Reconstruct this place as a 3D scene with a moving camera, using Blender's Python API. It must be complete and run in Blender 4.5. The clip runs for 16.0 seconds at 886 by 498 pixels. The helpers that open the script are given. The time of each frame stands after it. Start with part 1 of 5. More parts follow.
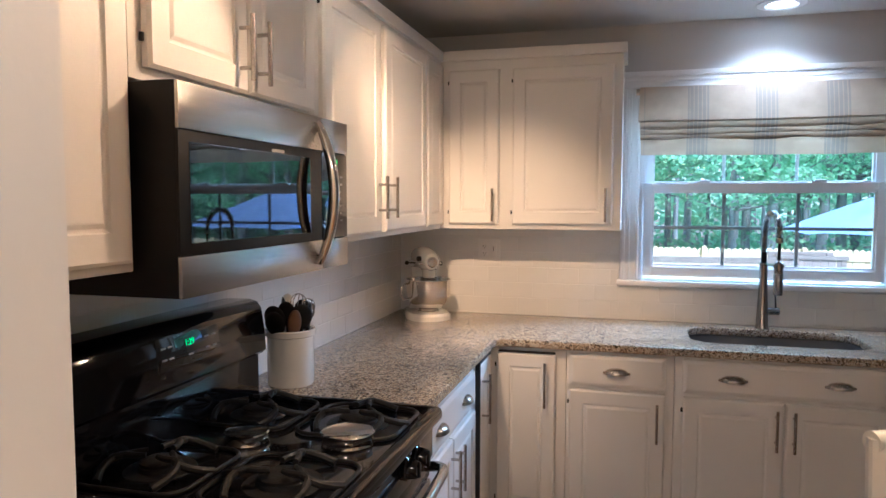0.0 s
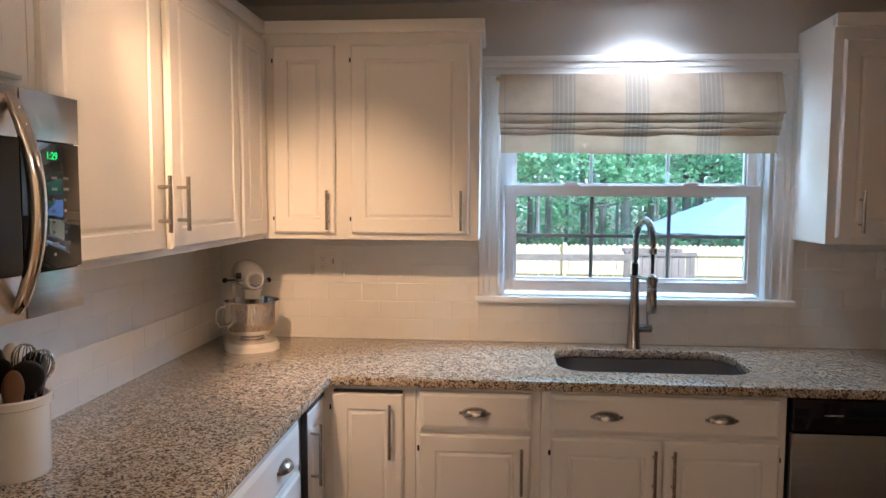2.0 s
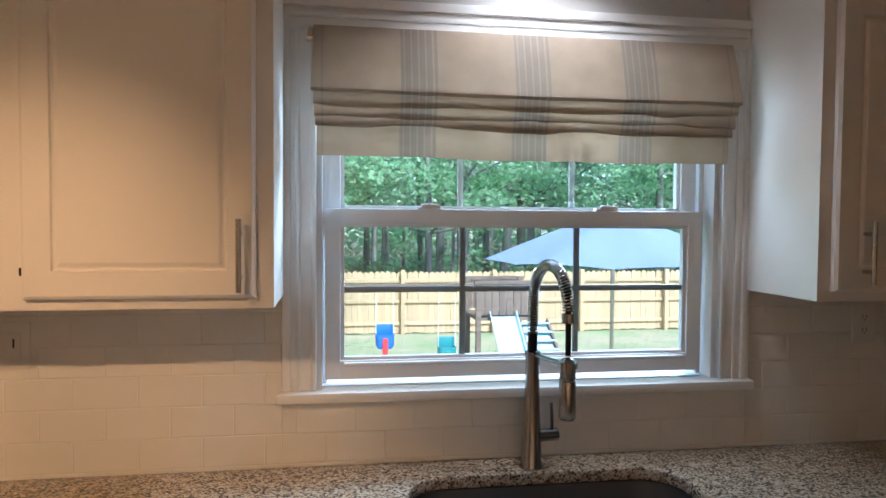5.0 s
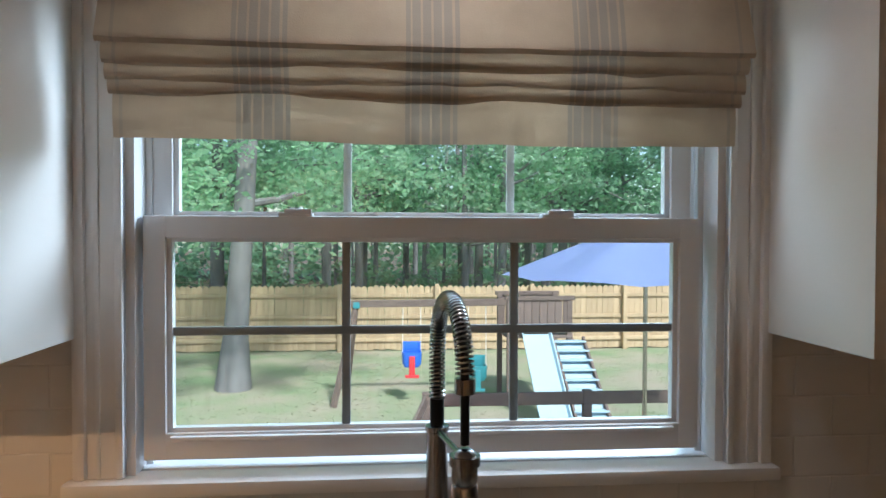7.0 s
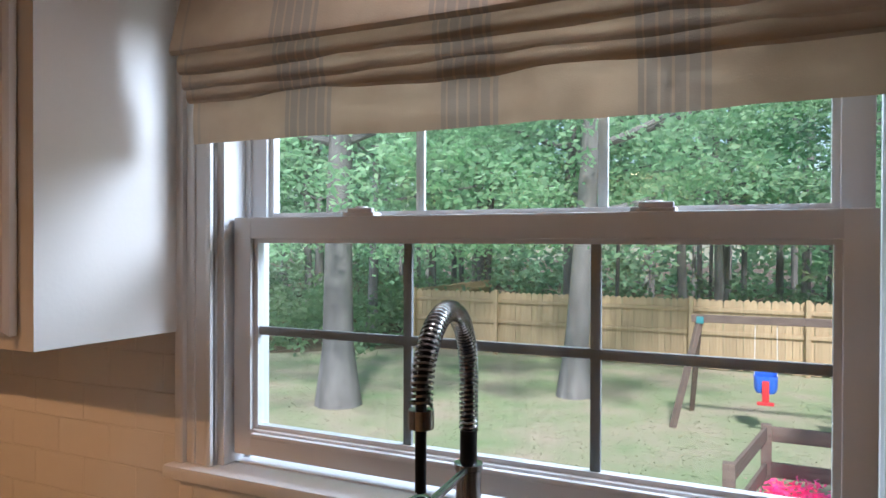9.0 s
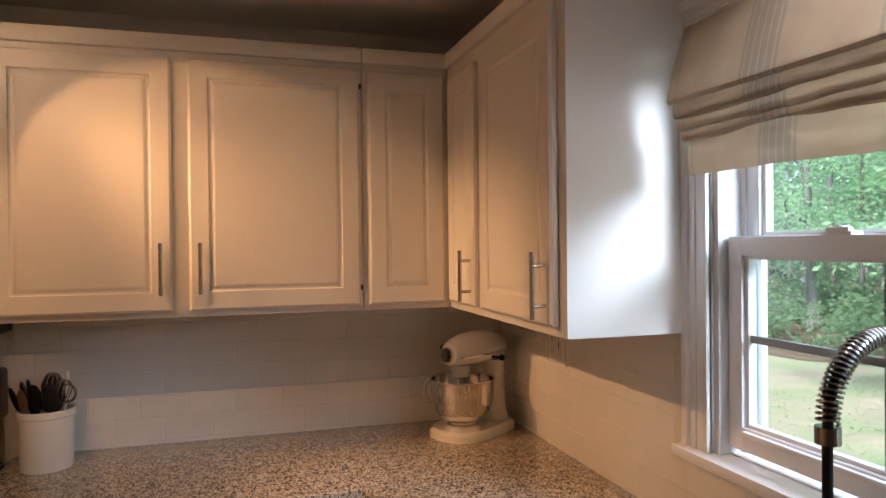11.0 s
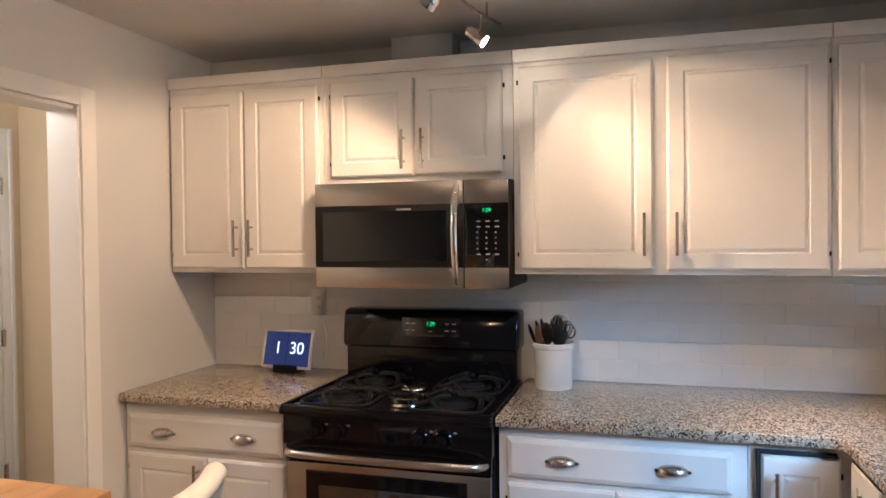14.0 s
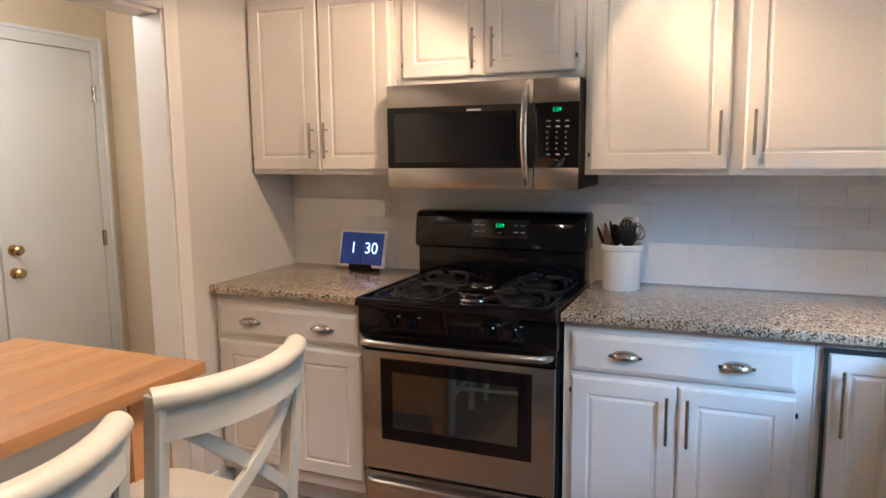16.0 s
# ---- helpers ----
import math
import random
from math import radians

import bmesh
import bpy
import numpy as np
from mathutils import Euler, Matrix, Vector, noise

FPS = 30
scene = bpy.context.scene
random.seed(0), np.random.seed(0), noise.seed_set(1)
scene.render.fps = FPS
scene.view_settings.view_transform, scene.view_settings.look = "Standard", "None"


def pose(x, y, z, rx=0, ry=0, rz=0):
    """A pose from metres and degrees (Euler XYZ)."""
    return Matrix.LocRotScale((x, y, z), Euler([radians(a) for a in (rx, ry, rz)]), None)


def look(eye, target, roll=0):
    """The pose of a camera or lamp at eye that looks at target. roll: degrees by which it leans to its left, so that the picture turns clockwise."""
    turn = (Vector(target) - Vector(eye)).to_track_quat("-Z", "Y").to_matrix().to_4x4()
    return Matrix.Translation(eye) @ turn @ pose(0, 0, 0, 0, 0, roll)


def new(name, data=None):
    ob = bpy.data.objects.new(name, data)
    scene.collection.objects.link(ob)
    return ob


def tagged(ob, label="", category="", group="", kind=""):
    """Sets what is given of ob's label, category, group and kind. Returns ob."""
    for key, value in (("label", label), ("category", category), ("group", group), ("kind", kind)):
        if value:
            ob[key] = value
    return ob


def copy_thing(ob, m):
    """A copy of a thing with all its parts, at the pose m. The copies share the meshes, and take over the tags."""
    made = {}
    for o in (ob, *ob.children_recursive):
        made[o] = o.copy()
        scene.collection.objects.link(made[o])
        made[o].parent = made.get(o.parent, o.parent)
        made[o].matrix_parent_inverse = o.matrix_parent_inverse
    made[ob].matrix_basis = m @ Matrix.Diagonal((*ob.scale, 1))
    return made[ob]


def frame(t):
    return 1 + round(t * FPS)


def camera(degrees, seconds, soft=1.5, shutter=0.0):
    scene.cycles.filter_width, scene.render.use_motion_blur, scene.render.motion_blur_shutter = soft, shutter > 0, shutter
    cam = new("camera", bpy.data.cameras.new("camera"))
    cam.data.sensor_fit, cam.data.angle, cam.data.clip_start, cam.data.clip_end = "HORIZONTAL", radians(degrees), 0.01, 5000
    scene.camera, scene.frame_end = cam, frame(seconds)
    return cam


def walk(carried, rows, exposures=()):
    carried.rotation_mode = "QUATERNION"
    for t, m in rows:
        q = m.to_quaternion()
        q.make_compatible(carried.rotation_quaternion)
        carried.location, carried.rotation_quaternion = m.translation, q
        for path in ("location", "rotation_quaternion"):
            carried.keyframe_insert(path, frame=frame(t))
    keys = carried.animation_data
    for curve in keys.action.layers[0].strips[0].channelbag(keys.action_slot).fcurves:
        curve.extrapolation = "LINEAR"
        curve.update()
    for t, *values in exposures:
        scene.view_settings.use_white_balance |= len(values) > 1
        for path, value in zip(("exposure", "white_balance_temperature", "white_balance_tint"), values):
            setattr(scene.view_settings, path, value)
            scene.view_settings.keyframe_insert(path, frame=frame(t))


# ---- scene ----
cam = camera(65.1, 16.0)
PATH = [
    (0, (1.206, -3.515, 1.494), (0.677, -1.591, 1.355), 0.1),
    (0.5, (1.142, -3.351, 1.512), (0.734, -1.398, 1.367), 0.4),
    (1, (1.13, -3.24, 1.525), (0.845, -1.267, 1.368), 0.4),
    (1.5, (1.174, -3.096, 1.521), (0.977, -1.111, 1.375), 0.3),
    (2, (1.224, -2.957, 1.528), (1.065, -0.969, 1.378), 0.3),
    (2.5, (1.212, -2.806, 1.508), (1.084, -0.815, 1.364), 0.3),
    (3, (1.191, -2.616, 1.549), (1.111, -0.623, 1.408), 0.3),
    (3.5, (1.19, -2.419, 1.528), (1.233, -0.424, 1.393), 0.4),
    (4, (1.238, -2.214, 1.526), (1.397, -0.224, 1.407), 0.5),
    (4.5, (1.26, -2.052, 1.517), (1.498, -0.068, 1.431), 0.5),
    (5, (1.275, -1.814, 1.546), (1.583, 0.161, 1.469), 0.4),
    (7.3, (1.756, -1.238, 1.547), (1.853, 0.76, 1.522), 0.1),
    (7.5, (1.798, -1.205, 1.538), (1.771, 0.795, 1.523), 0.1),
    (8, (1.934, -1.151, 1.531), (1.721, 0.837, 1.519), 0.2),
    (8.5, (2.086, -1.105, 1.536), (1.554, 0.823, 1.52), 0.2),
    (9, (2.172, -1.014, 1.533), (1.326, 0.799, 1.516), 0.2),
    (9.5, (2.222, -0.92, 1.558), (1.047, 0.699, 1.531), 0.2),
    (10, (2.278, -0.922, 1.572), (0.737, 0.353, 1.533), 0.2),
    (10.2, (2.317, -0.908, 1.571), (0.641, 0.182, 1.536), -0.1),
    (12.3, (2.731, -1.19, 1.574), (0.734, -1.084, 1.554), -0.5),
    (12.5, (2.752, -1.186, 1.573), (0.753, -1.201, 1.551), -0.6),
    (13, (2.82, -1.194, 1.557), (0.839, -1.467, 1.539), -0.5),
    (13.5, (2.853, -1.182, 1.528), (0.906, -1.639, 1.51), -0.6),
    (14, (2.87, -1.199, 1.507), (0.949, -1.754, 1.469), -0.6),
    (14.5, (2.892, -1.2, 1.491), (0.997, -1.832, 1.395), -0.5),
    (15, (2.913, -1.186, 1.476), (1.043, -1.878, 1.315), -1.2),
    (15.5, (2.919, -1.174, 1.459), (1.071, -1.906, 1.238), -0.9),
    (16, (2.915, -1.164, 1.445), (1.082, -1.917, 1.173), -0.6),
]
walk(cam, [(t, look(eye, target, roll)) for t, eye, target, roll in PATH],
     [(0, 1.75, 4500, 7), (2, 1.58, 5000, 9), (3.5, 1.35, 5250, 9), (5, 1.05, 5400, 10), (7.3, 0.46, 5950, 13),
      (9, 0.46, 6150, 21), (10.2, 0.52, 6700, 23), (12.3, 1.82, 5050, 10), (14, 1.95, 4450, 4), (16, 1.95, 4350, 3)])

# ---- world, sun, large lights ----
world = bpy.data.worlds.new("sky")
scene.world = world
world.use_nodes = True
wn = world.node_tree
sky = wn.nodes.new("ShaderNodeTexSky")
sky.sky_type, sky.sun_disc = "NISHITA", False
sky.sun_elevation, sky.sun_rotation = radians(48), radians(200)
wn.links.new(sky.outputs[0], wn.nodes["Background"].inputs[0])
wn.nodes["Background"].inputs[1].default_value = 0.15


def lamp(name, kind, m, energy, color, **more):
    data = bpy.data.lights.new(name, kind)
    data.energy, data.color = energy, color
    if kind == "SPOT":
        data.spot_size, data.spot_blend, data.shadow_soft_size = radians(more["cone"]), more["blend"], more["size"]
    elif kind == "AREA":
        data.shape, data.size, data.size_y = "RECTANGLE", more["sx"], more["sy"]
    elif kind == "SUN":
        data.angle = radians(more["angle"])
    else:
        data.shadow_soft_size = more["size"]
    ob = new(name, data)
    ob.matrix_world = m
    return ob


WARM, HALOGEN, DAY = (1.0, 0.70, 0.44), (1.0, 0.53, 0.22), (0.72, 0.88, 1.0)
lamp("sun", "SUN", look((4, -8, 12), (0, 2, 0)), 5.0, (1.0, 0.95, 0.86), angle=6)
lamp("window_daylight", "AREA", look((1.78, 0.42, 2.08), (1.6, -1.5, 0.75)), 5.5, DAY, sx=1.1, sy=0.45)
lamp("window_sky", "AREA", look((3.10, 0.95, 2.36), (0.5, -1.1, 0.95)), 54, DAY, sx=0.9, sy=0.75)
# no lamp is seen in the hall; added to light its walls warmly
lamp("hall_warm_fill", "POINT", pose(1.3, -3.95, 2.15), 9, WARM, size=0.12)
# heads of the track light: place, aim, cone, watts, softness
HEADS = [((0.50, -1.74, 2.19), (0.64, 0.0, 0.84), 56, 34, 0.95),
         ((0.90, -1.80, 2.20), (0.42, -3.12, 0.95), 84, 14, 0.4),
         ((1.20, -1.73, 2.20), (0.333, -1.07, 1.55), 56, 9.5, 0.2),
         # unseen heads, added to light the table and fill the room
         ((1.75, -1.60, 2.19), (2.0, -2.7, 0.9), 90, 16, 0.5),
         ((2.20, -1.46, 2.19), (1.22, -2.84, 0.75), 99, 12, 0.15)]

# ---- materials ----


def mat(name, color, rough=0.5, metal=0.0, vary=0.06, scale=6.0, bump=0.05, bump_scale=60.0, stretch=(1, 1, 1), second=None, coat=0.0, spec=0.5, trans=0.0):
    """A surface with broad variation, fine grain and relief."""
    m = bpy.data.materials.new(name)
    m.use_nodes = True
    nt = m.node_tree
    b = nt.nodes["Principled BSDF"]
    tc = nt.nodes.new("ShaderNodeTexCoord")
    mp = nt.nodes.new("ShaderNodeMapping")
    mp.inputs["Scale"].default_value = stretch
    nt.links.new(tc.outputs["Object"], mp.inputs[0])
    n1 = nt.nodes.new("ShaderNodeTexNoise")
    n1.inputs["Scale"].default_value, n1.inputs["Detail"].default_value = scale, 4
    n2 = nt.nodes.new("ShaderNodeTexNoise")
    n2.inputs["Scale"].default_value, n2.inputs["Detail"].default_value = bump_scale, 3
    nt.links.new(mp.outputs[0], n1.inputs[0])
    nt.links.new(mp.outputs[0], n2.inputs[0])
    ramp = nt.nodes.new("ShaderNodeValToRGB")
    c2 = second or tuple(c * (1 - 2.2 * vary) for c in color)
    ramp.color_ramp.elements[0].position, ramp.color_ramp.elements[1].position = 0.3, 0.7
    ramp.color_ramp.elements[0].color, ramp.color_ramp.elements[1].color = (*c2, 1), (*color, 1)
    nt.links.new(n1.outputs[0], ramp.inputs[0])
    info = nt.nodes.new("ShaderNodeObjectInfo")
    hsv = nt.nodes.new("ShaderNodeHueSaturation")
    mr = nt.nodes.new("ShaderNodeMapRange")
    mr.inputs["To Min"].default_value, mr.inputs["To Max"].default_value = 1 - vary, 1 + vary
    nt.links.new(info.outputs["Random"], mr.inputs[0])
    nt.links.new(mr.outputs[0], hsv.inputs["Value"])
    nt.links.new(ramp.outputs[0], hsv.inputs["Color"])
    nt.links.new(hsv.outputs[0], b.inputs["Base Color"])
    rr = nt.nodes.new("ShaderNodeMapRange")
    rr.inputs["To Min"].default_value, rr.inputs["To Max"].default_value = max(0.02, rough * 0.8), min(1, rough * 1.2)
    nt.links.new(n2.outputs[0], rr.inputs[0])
    nt.links.new(rr.outputs[0], b.inputs["Roughness"])
    b.inputs["Metallic"].default_value = metal
    b.inputs["Coat Weight"].default_value = coat
    b.inputs["Coat Roughness"].default_value = 0.05
    b.inputs["Specular IOR Level"].default_value = spec
    b.inputs["Transmission Weight"].default_value = trans
    bp = nt.nodes.new("ShaderNodeBump")
    bp.inputs["Strength"].default_value, bp.inputs["Distance"].default_value = bump, 0.004
    nt.links.new(n2.outputs[0], bp.inputs["Height"])
    nt.links.new(bp.outputs[0], b.inputs["Normal"])
    return m


def granite_mat():
    m = mat("granite", (0.62, 0.55, 0.45), 0.15, 0, 0.0, 5, 0.0, 300, coat=0.3)
    nt = m.node_tree
    b = nt.nodes["Principled BSDF"]
    tc = nt.nodes["Texture Coordinate"]
    turn = nt.nodes.new("ShaderNodeMapping")
    turn.inputs["Scale"].default_value = (1.0, 1.0, 1.0)
    warp = nt.nodes.new("ShaderNodeTexNoise")
    warp.inputs["Scale"].default_value = 60
    nt.links.new(tc.outputs["Object"], warp.inputs[0])
    add = nt.nodes.new("ShaderNodeMixRGB")
    add.blend_type = "LINEAR_LIGHT"
    add.inputs[0].default_value = 0.004
    nt.links.new(tc.outputs["Object"], add.inputs[1])
    nt.links.new(warp.outputs["Color"], add.inputs[2])
    nt.links.new(add.outputs[0], turn.inputs[0])
    cells = nt.nodes.new("ShaderNodeTexVoronoi")
    cells.inputs["Scale"].default_value = 210
    nt.links.new(turn.outputs[0], cells.inputs[0])
    split = nt.nodes.new("ShaderNodeSeparateColor")
    nt.links.new(cells.outputs["Color"], split.inputs[0])
    patch = nt.nodes.new("ShaderNodeTexNoise")
    patch.inputs["Scale"].default_value, patch.inputs["Detail"].default_value = 34, 3
    nt.links.new(turn.outputs[0], patch.inputs[0])
    mix = nt.nodes.new("ShaderNodeMath")
    mix.operation = "MULTIPLY_ADD"
    mix.inputs[1].default_value = 0.6
    nt.links.new(patch.outputs[0], mix.inputs[0])
    sc = nt.nodes.new("ShaderNodeMath")
    sc.operation = "MULTIPLY"
    sc.inputs[1].default_value = 0.85
    nt.links.new(split.outputs[0], sc.inputs[0])
    nt.links.new(sc.outputs[0], mix.inputs[2])
    ramp = nt.nodes.new("ShaderNodeValToRGB")
    r = ramp.color_ramp
    r.interpolation = "LINEAR"
    r.elements[0].position, r.elements[0].color = 0.36, (0.05, 0.04, 0.032, 1)
    r.elements[1].position, r.elements[1].color = 1.12, (0.57, 0.51, 0.41, 1)
    for p, c in ((0.48, (0.13, 0.09, 0.06, 1)), (0.58, (0.29, 0.215, 0.14, 1)), (0.70, (0.39, 0.31, 0.215, 1)), (0.90, (0.49, 0.41, 0.30, 1))):
        r.elements.new(p).color = c
    nt.links.new(mix.outputs[0], ramp.inputs[0])
    nt.links.new(ramp.outputs[0], b.inputs["Base Color"])
    return m


def wood_mat(name, a, c, rough, stretch, scale=9):
    m = mat(name, a, rough, 0, 0.10, scale, 0.12, 90, stretch, second=c)
    return m


def leaf_mat(name, a, c, scale):
    m = mat(name, a, 0.6, 0, 0.12, scale, 0.0, 40, second=c)
    nt = m.node_tree
    b = nt.nodes["Principled BSDF"]
    tr = nt.nodes.new("ShaderNodeBsdfTranslucent")
    hue = nt.nodes.new("ShaderNodeHueSaturation")
    hue.inputs["Value"].default_value = 2.2
    nt.links.new(b.inputs["Base Color"].links[0].from_socket, hue.inputs["Color"])
    nt.links.new(hue.outputs[0], tr.inputs[0])
    mx = nt.nodes.new("ShaderNodeMixShader")
    mx.inputs[0].default_value = 0.58
    nt.links.new(b.outputs[0], mx.inputs[1])
    nt.links.new(tr.outputs[0], mx.inputs[2])
    nt.links.new(mx.outputs[0], nt.nodes["Material Output"].inputs[0])
    return m


def glow_mat(name, color, strength):
    m = bpy.data.materials.new(name)
    m.use_nodes = True
    b = m.node_tree.nodes["Principled BSDF"]
    b.inputs["Base Color"].default_value = (*color, 1)
    b.inputs["Emission Color"].default_value = (*color, 1)
    b.inputs["Emission Strength"].default_value = strength
    return m


def glass_mat(name):
    m = bpy.data.materials.new(name)
    m.use_nodes = True
    nt = m.node_tree
    nt.nodes.remove(nt.nodes["Principled BSDF"])
    gl = nt.nodes.new("ShaderNodeBsdfGlossy")
    gl.inputs["Roughness"].default_value = 0.01
    tr = nt.nodes.new("ShaderNodeBsdfTransparent")
    tr.inputs[0].default_value = (0.94, 0.97, 0.96, 1)
    lw = nt.nodes.new("ShaderNodeLayerWeight")
    pw = nt.nodes.new("ShaderNodeMath")
    pw.operation = "POWER"
    pw.inputs[1].default_value = 5.0
    lw.inputs[0].default_value = 0.5
    nt.links.new(lw.outputs["Facing"], pw.inputs[0])
    fr = nt.nodes.new("ShaderNodeMath")
    fr.operation = "MULTIPLY_ADD"
    fr.inputs[1].default_value, fr.inputs[2].default_value = 0.8, 0.035
    nt.links.new(pw.outputs[0], fr.inputs[0])
    mx = nt.nodes.new("ShaderNodeMixShader")
    nt.links.new(fr.outputs[0], mx.inputs[0])
    nt.links.new(tr.outputs[0], mx.inputs[1])
    nt.links.new(gl.outputs[0], mx.inputs[2])
    nt.links.new(mx.outputs[0], nt.nodes["Material Output"].inputs[0])
    return m


def stripe_mat():
    """Linen with three bands of grey-blue stripes, in the blind's own metres."""
    m = mat("blind_linen", (0.66, 0.55, 0.43), 0.9, 0, 0.05, 14, 0.12, 420, second=(0.58, 0.47, 0.36))
    nt = m.node_tree
    b = nt.nodes["Principled BSDF"]
    base = b.inputs["Base Color"].links[0].from_socket
    tc = nt.nodes["Texture Coordinate"]
    sep = nt.nodes.new("ShaderNodeSeparateXYZ")
    nt.links.new(tc.outputs["Object"], sep.inputs[0])

    def math_node(op, a, c):
        n = nt.nodes.new("ShaderNodeMath")
        n.operation = op
        for k, v in enumerate((a, c)):
            if isinstance(v, (int, float)):
                n.inputs[k].default_value = v
            else:
                nt.links.new(v, n.inputs[k])
        return n.outputs[0]

    total = None
    for band in (-0.298, -0.008, 0.282):
        for off, w in ((-0.042, 0.004), (-0.028, 0.007), (-0.010, 0.007), (0.008, 0.007), (0.026, 0.007), (0.042, 0.004)):
            d = math_node("ABSOLUTE", math_node("SUBTRACT", sep.outputs[0], band + off), 0)
            hit = math_node("LESS_THAN", d, w)
            total = hit if total is None else math_node("MAXIMUM", total, hit)
    for edge in (-0.535, 0.535):
        d = math_node("ABSOLUTE", math_node("SUBTRACT", sep.outputs[0], edge), 0)
        total = math_node("MAXIMUM", total, math_node("MULTIPLY", math_node("LESS_THAN", d, 0.003), 0.6))
    weight = math_node("MULTIPLY", total, 0.42)
    mx = nt.nodes.new("ShaderNodeMixRGB")
    nt.links.new(weight, mx.inputs[0])
    nt.links.new(base, mx.inputs[1])
    mx.inputs[2].default_value = (0.30, 0.30, 0.30, 1)
    nt.links.new(mx.outputs[0], b.inputs["Base Color"])
    return m


WHITE = mat("cabinet_paint", (0.80, 0.77, 0.72), 0.42, 0, 0.012, 3, 0.05, 130, coat=0.05)
TRIM = mat("trim_paint", (0.80, 0.79, 0.77), 0.38, 0, 0.012, 4, 0.06, 120)
VINYL = mat("window_vinyl", (0.80, 0.80, 0.80), 0.4, 0, 0.01, 4, 0.03, 120)
GRILLE = mat("grey_grille", (0.30, 0.30, 0.31), 0.45, 0, 0.02, 4, 0.02, 120)
GREY_WALL = mat("wall_paint", (0.57, 0.55, 0.52), 0.7, 0, 0.015, 2, 0.12, 260)
LIGHT_WALL = mat("wall_paint_light", (0.66, 0.65, 0.63), 0.7, 0, 0.015, 2, 0.12, 260)
HALL_WALL = mat("hall_paint", (0.74, 0.62, 0.43), 0.7, 0, 0.015, 2, 0.12, 260)
CEIL = mat("ceiling_paint", (0.62, 0.60, 0.57), 0.85, 0, 0.02, 2, 0.2, 200)
TILE = mat("subway_tile", (0.76, 0.74, 0.70), 0.16, 0, 0.02, 8, 0.03, 25, coat=0.4)
GROUT = mat("grout", (0.70, 0.68, 0.64), 0.4, 0, 0.02, 20, 0.2, 300)
GRANITE = granite_mat()
STEEL = mat("brushed_steel", (0.52, 0.49, 0.455), 0.25, 1.0, 0.03, 4, 0.05, 160, (1, 1, 30), second=(0.47, 0.44, 0.405))
NICKEL = mat("brushed_nickel", (0.50, 0.46, 0.41), 0.26, 1.0, 0.03, 10, 0.05, 200)
CHROME = mat("chrome", (0.78, 0.76, 0.73), 0.07, 1.0, 0.01, 10, 0.0, 200)
FAUCET = mat("faucet_steel", (0.36, 0.345, 0.33), 0.24, 1.0, 0.02, 10, 0.0, 200)
# far darker than bare steel: the basin's shade is put into the colour
SINK = mat("sink_steel_shaded", (0.10, 0.10, 0.105), 0.42, 0.7, 0.03, 8, 0.08, 200, (20, 1, 1))
BLACK = mat("black_enamel", (0.005, 0.005, 0.006), 0.07, 0, 0.0, 6, 0.012, 40)
BLACK_GLASS = mat("black_glass", (0.004, 0.004, 0.005), 0.02, 0, 0.0, 6, 0.0, 40, spec=0.5)
BLACK_GLASS.node_tree.nodes["Principled BSDF"].inputs["IOR"].default_value = 1.7
BLACK.node_tree.nodes["Principled BSDF"].inputs["IOR"].default_value = 1.46
BLACK_SATIN = mat("black_satin", (0.007, 0.007, 0.007), 0.38, 0, 0.05, 6, 0.03, 80, spec=0.25)
IRON = mat("cast_iron", (0.012, 0.012, 0.012), 0.5, 0, 0.1, 20, 0.35, 220, spec=0.3)
OVEN_GLASS = mat("oven_glass", (0.016, 0.020, 0.017), 0.03, 0, 0.0, 6, 0.0, 40, coat=1.0, spec=0.8)
OVEN_GLASS.node_tree.nodes["Principled BSDF"].inputs["IOR"].default_value = 1.9
CERAMIC = mat("cream_ceramic", (0.76, 0.74, 0.69), 0.2, 0, 0.015, 8, 0.03, 40, coat=0.3)
MIXER_PAINT = mat("mixer_enamel", (0.80, 0.76, 0.68), 0.15, 0, 0.01, 8, 0.0, 40, coat=0.5)
DARK_WOOD = mat("spoon_wood", (0.16, 0.08, 0.04), 0.55, 0, 0.1, 20, 0.1, 90)
PLASTIC = mat("white_plastic", (0.74, 0.72, 0.68), 0.35, 0, 0.01, 8, 0.02, 90)
DARK_GAP = mat("dark_gap", (0.02, 0.02, 0.02), 0.8, 0, 0.0, 8, 0.0, 90)
SCREEN = glow_mat("screen_navy", (0.014, 0.024, 0.075), .24)
SCREEN_WHITE = glow_mat("screen_digits", (0.9, 0.92, 1.0), .36)
GREEN = glow_mat("green_digits", (0.10, 0.9, 0.16), .3)
LEGEND = mat("grey_legend", (0.30, 0.30, 0.30), 0.6, 0, 0.0)
PINE_TOP = wood_mat("table_pine", (0.62, 0.35, 0.13), (0.50, 0.25, 0.08), 0.38, (0.5, 6, 6), 4)
CHAIR_PAINT = mat("chair_paint", (0.72, 0.70, 0.63), 0.38, 0, 0.015, 6, 0.06, 120)
FLOOR_WOOD = wood_mat("floor_oak", (0.30, 0.20, 0.13), (0.22, 0.14, 0.09), 0.35, (1, 14, 14), 5)
BRASS = mat("brass", (0.50, 0.34, 0.15), 0.25, 1.0, 0.03, 10, 0.03, 100)
LAMP_FACE = glow_mat("lamp_face", (1.0, 0.63, 0.33), 80.0)
CAN_FACE = glow_mat("can_lamp", (1.0, 0.95, 0.88), 8.0)
LINEN = stripe_mat()
GLASS = glass_mat("window_glass")
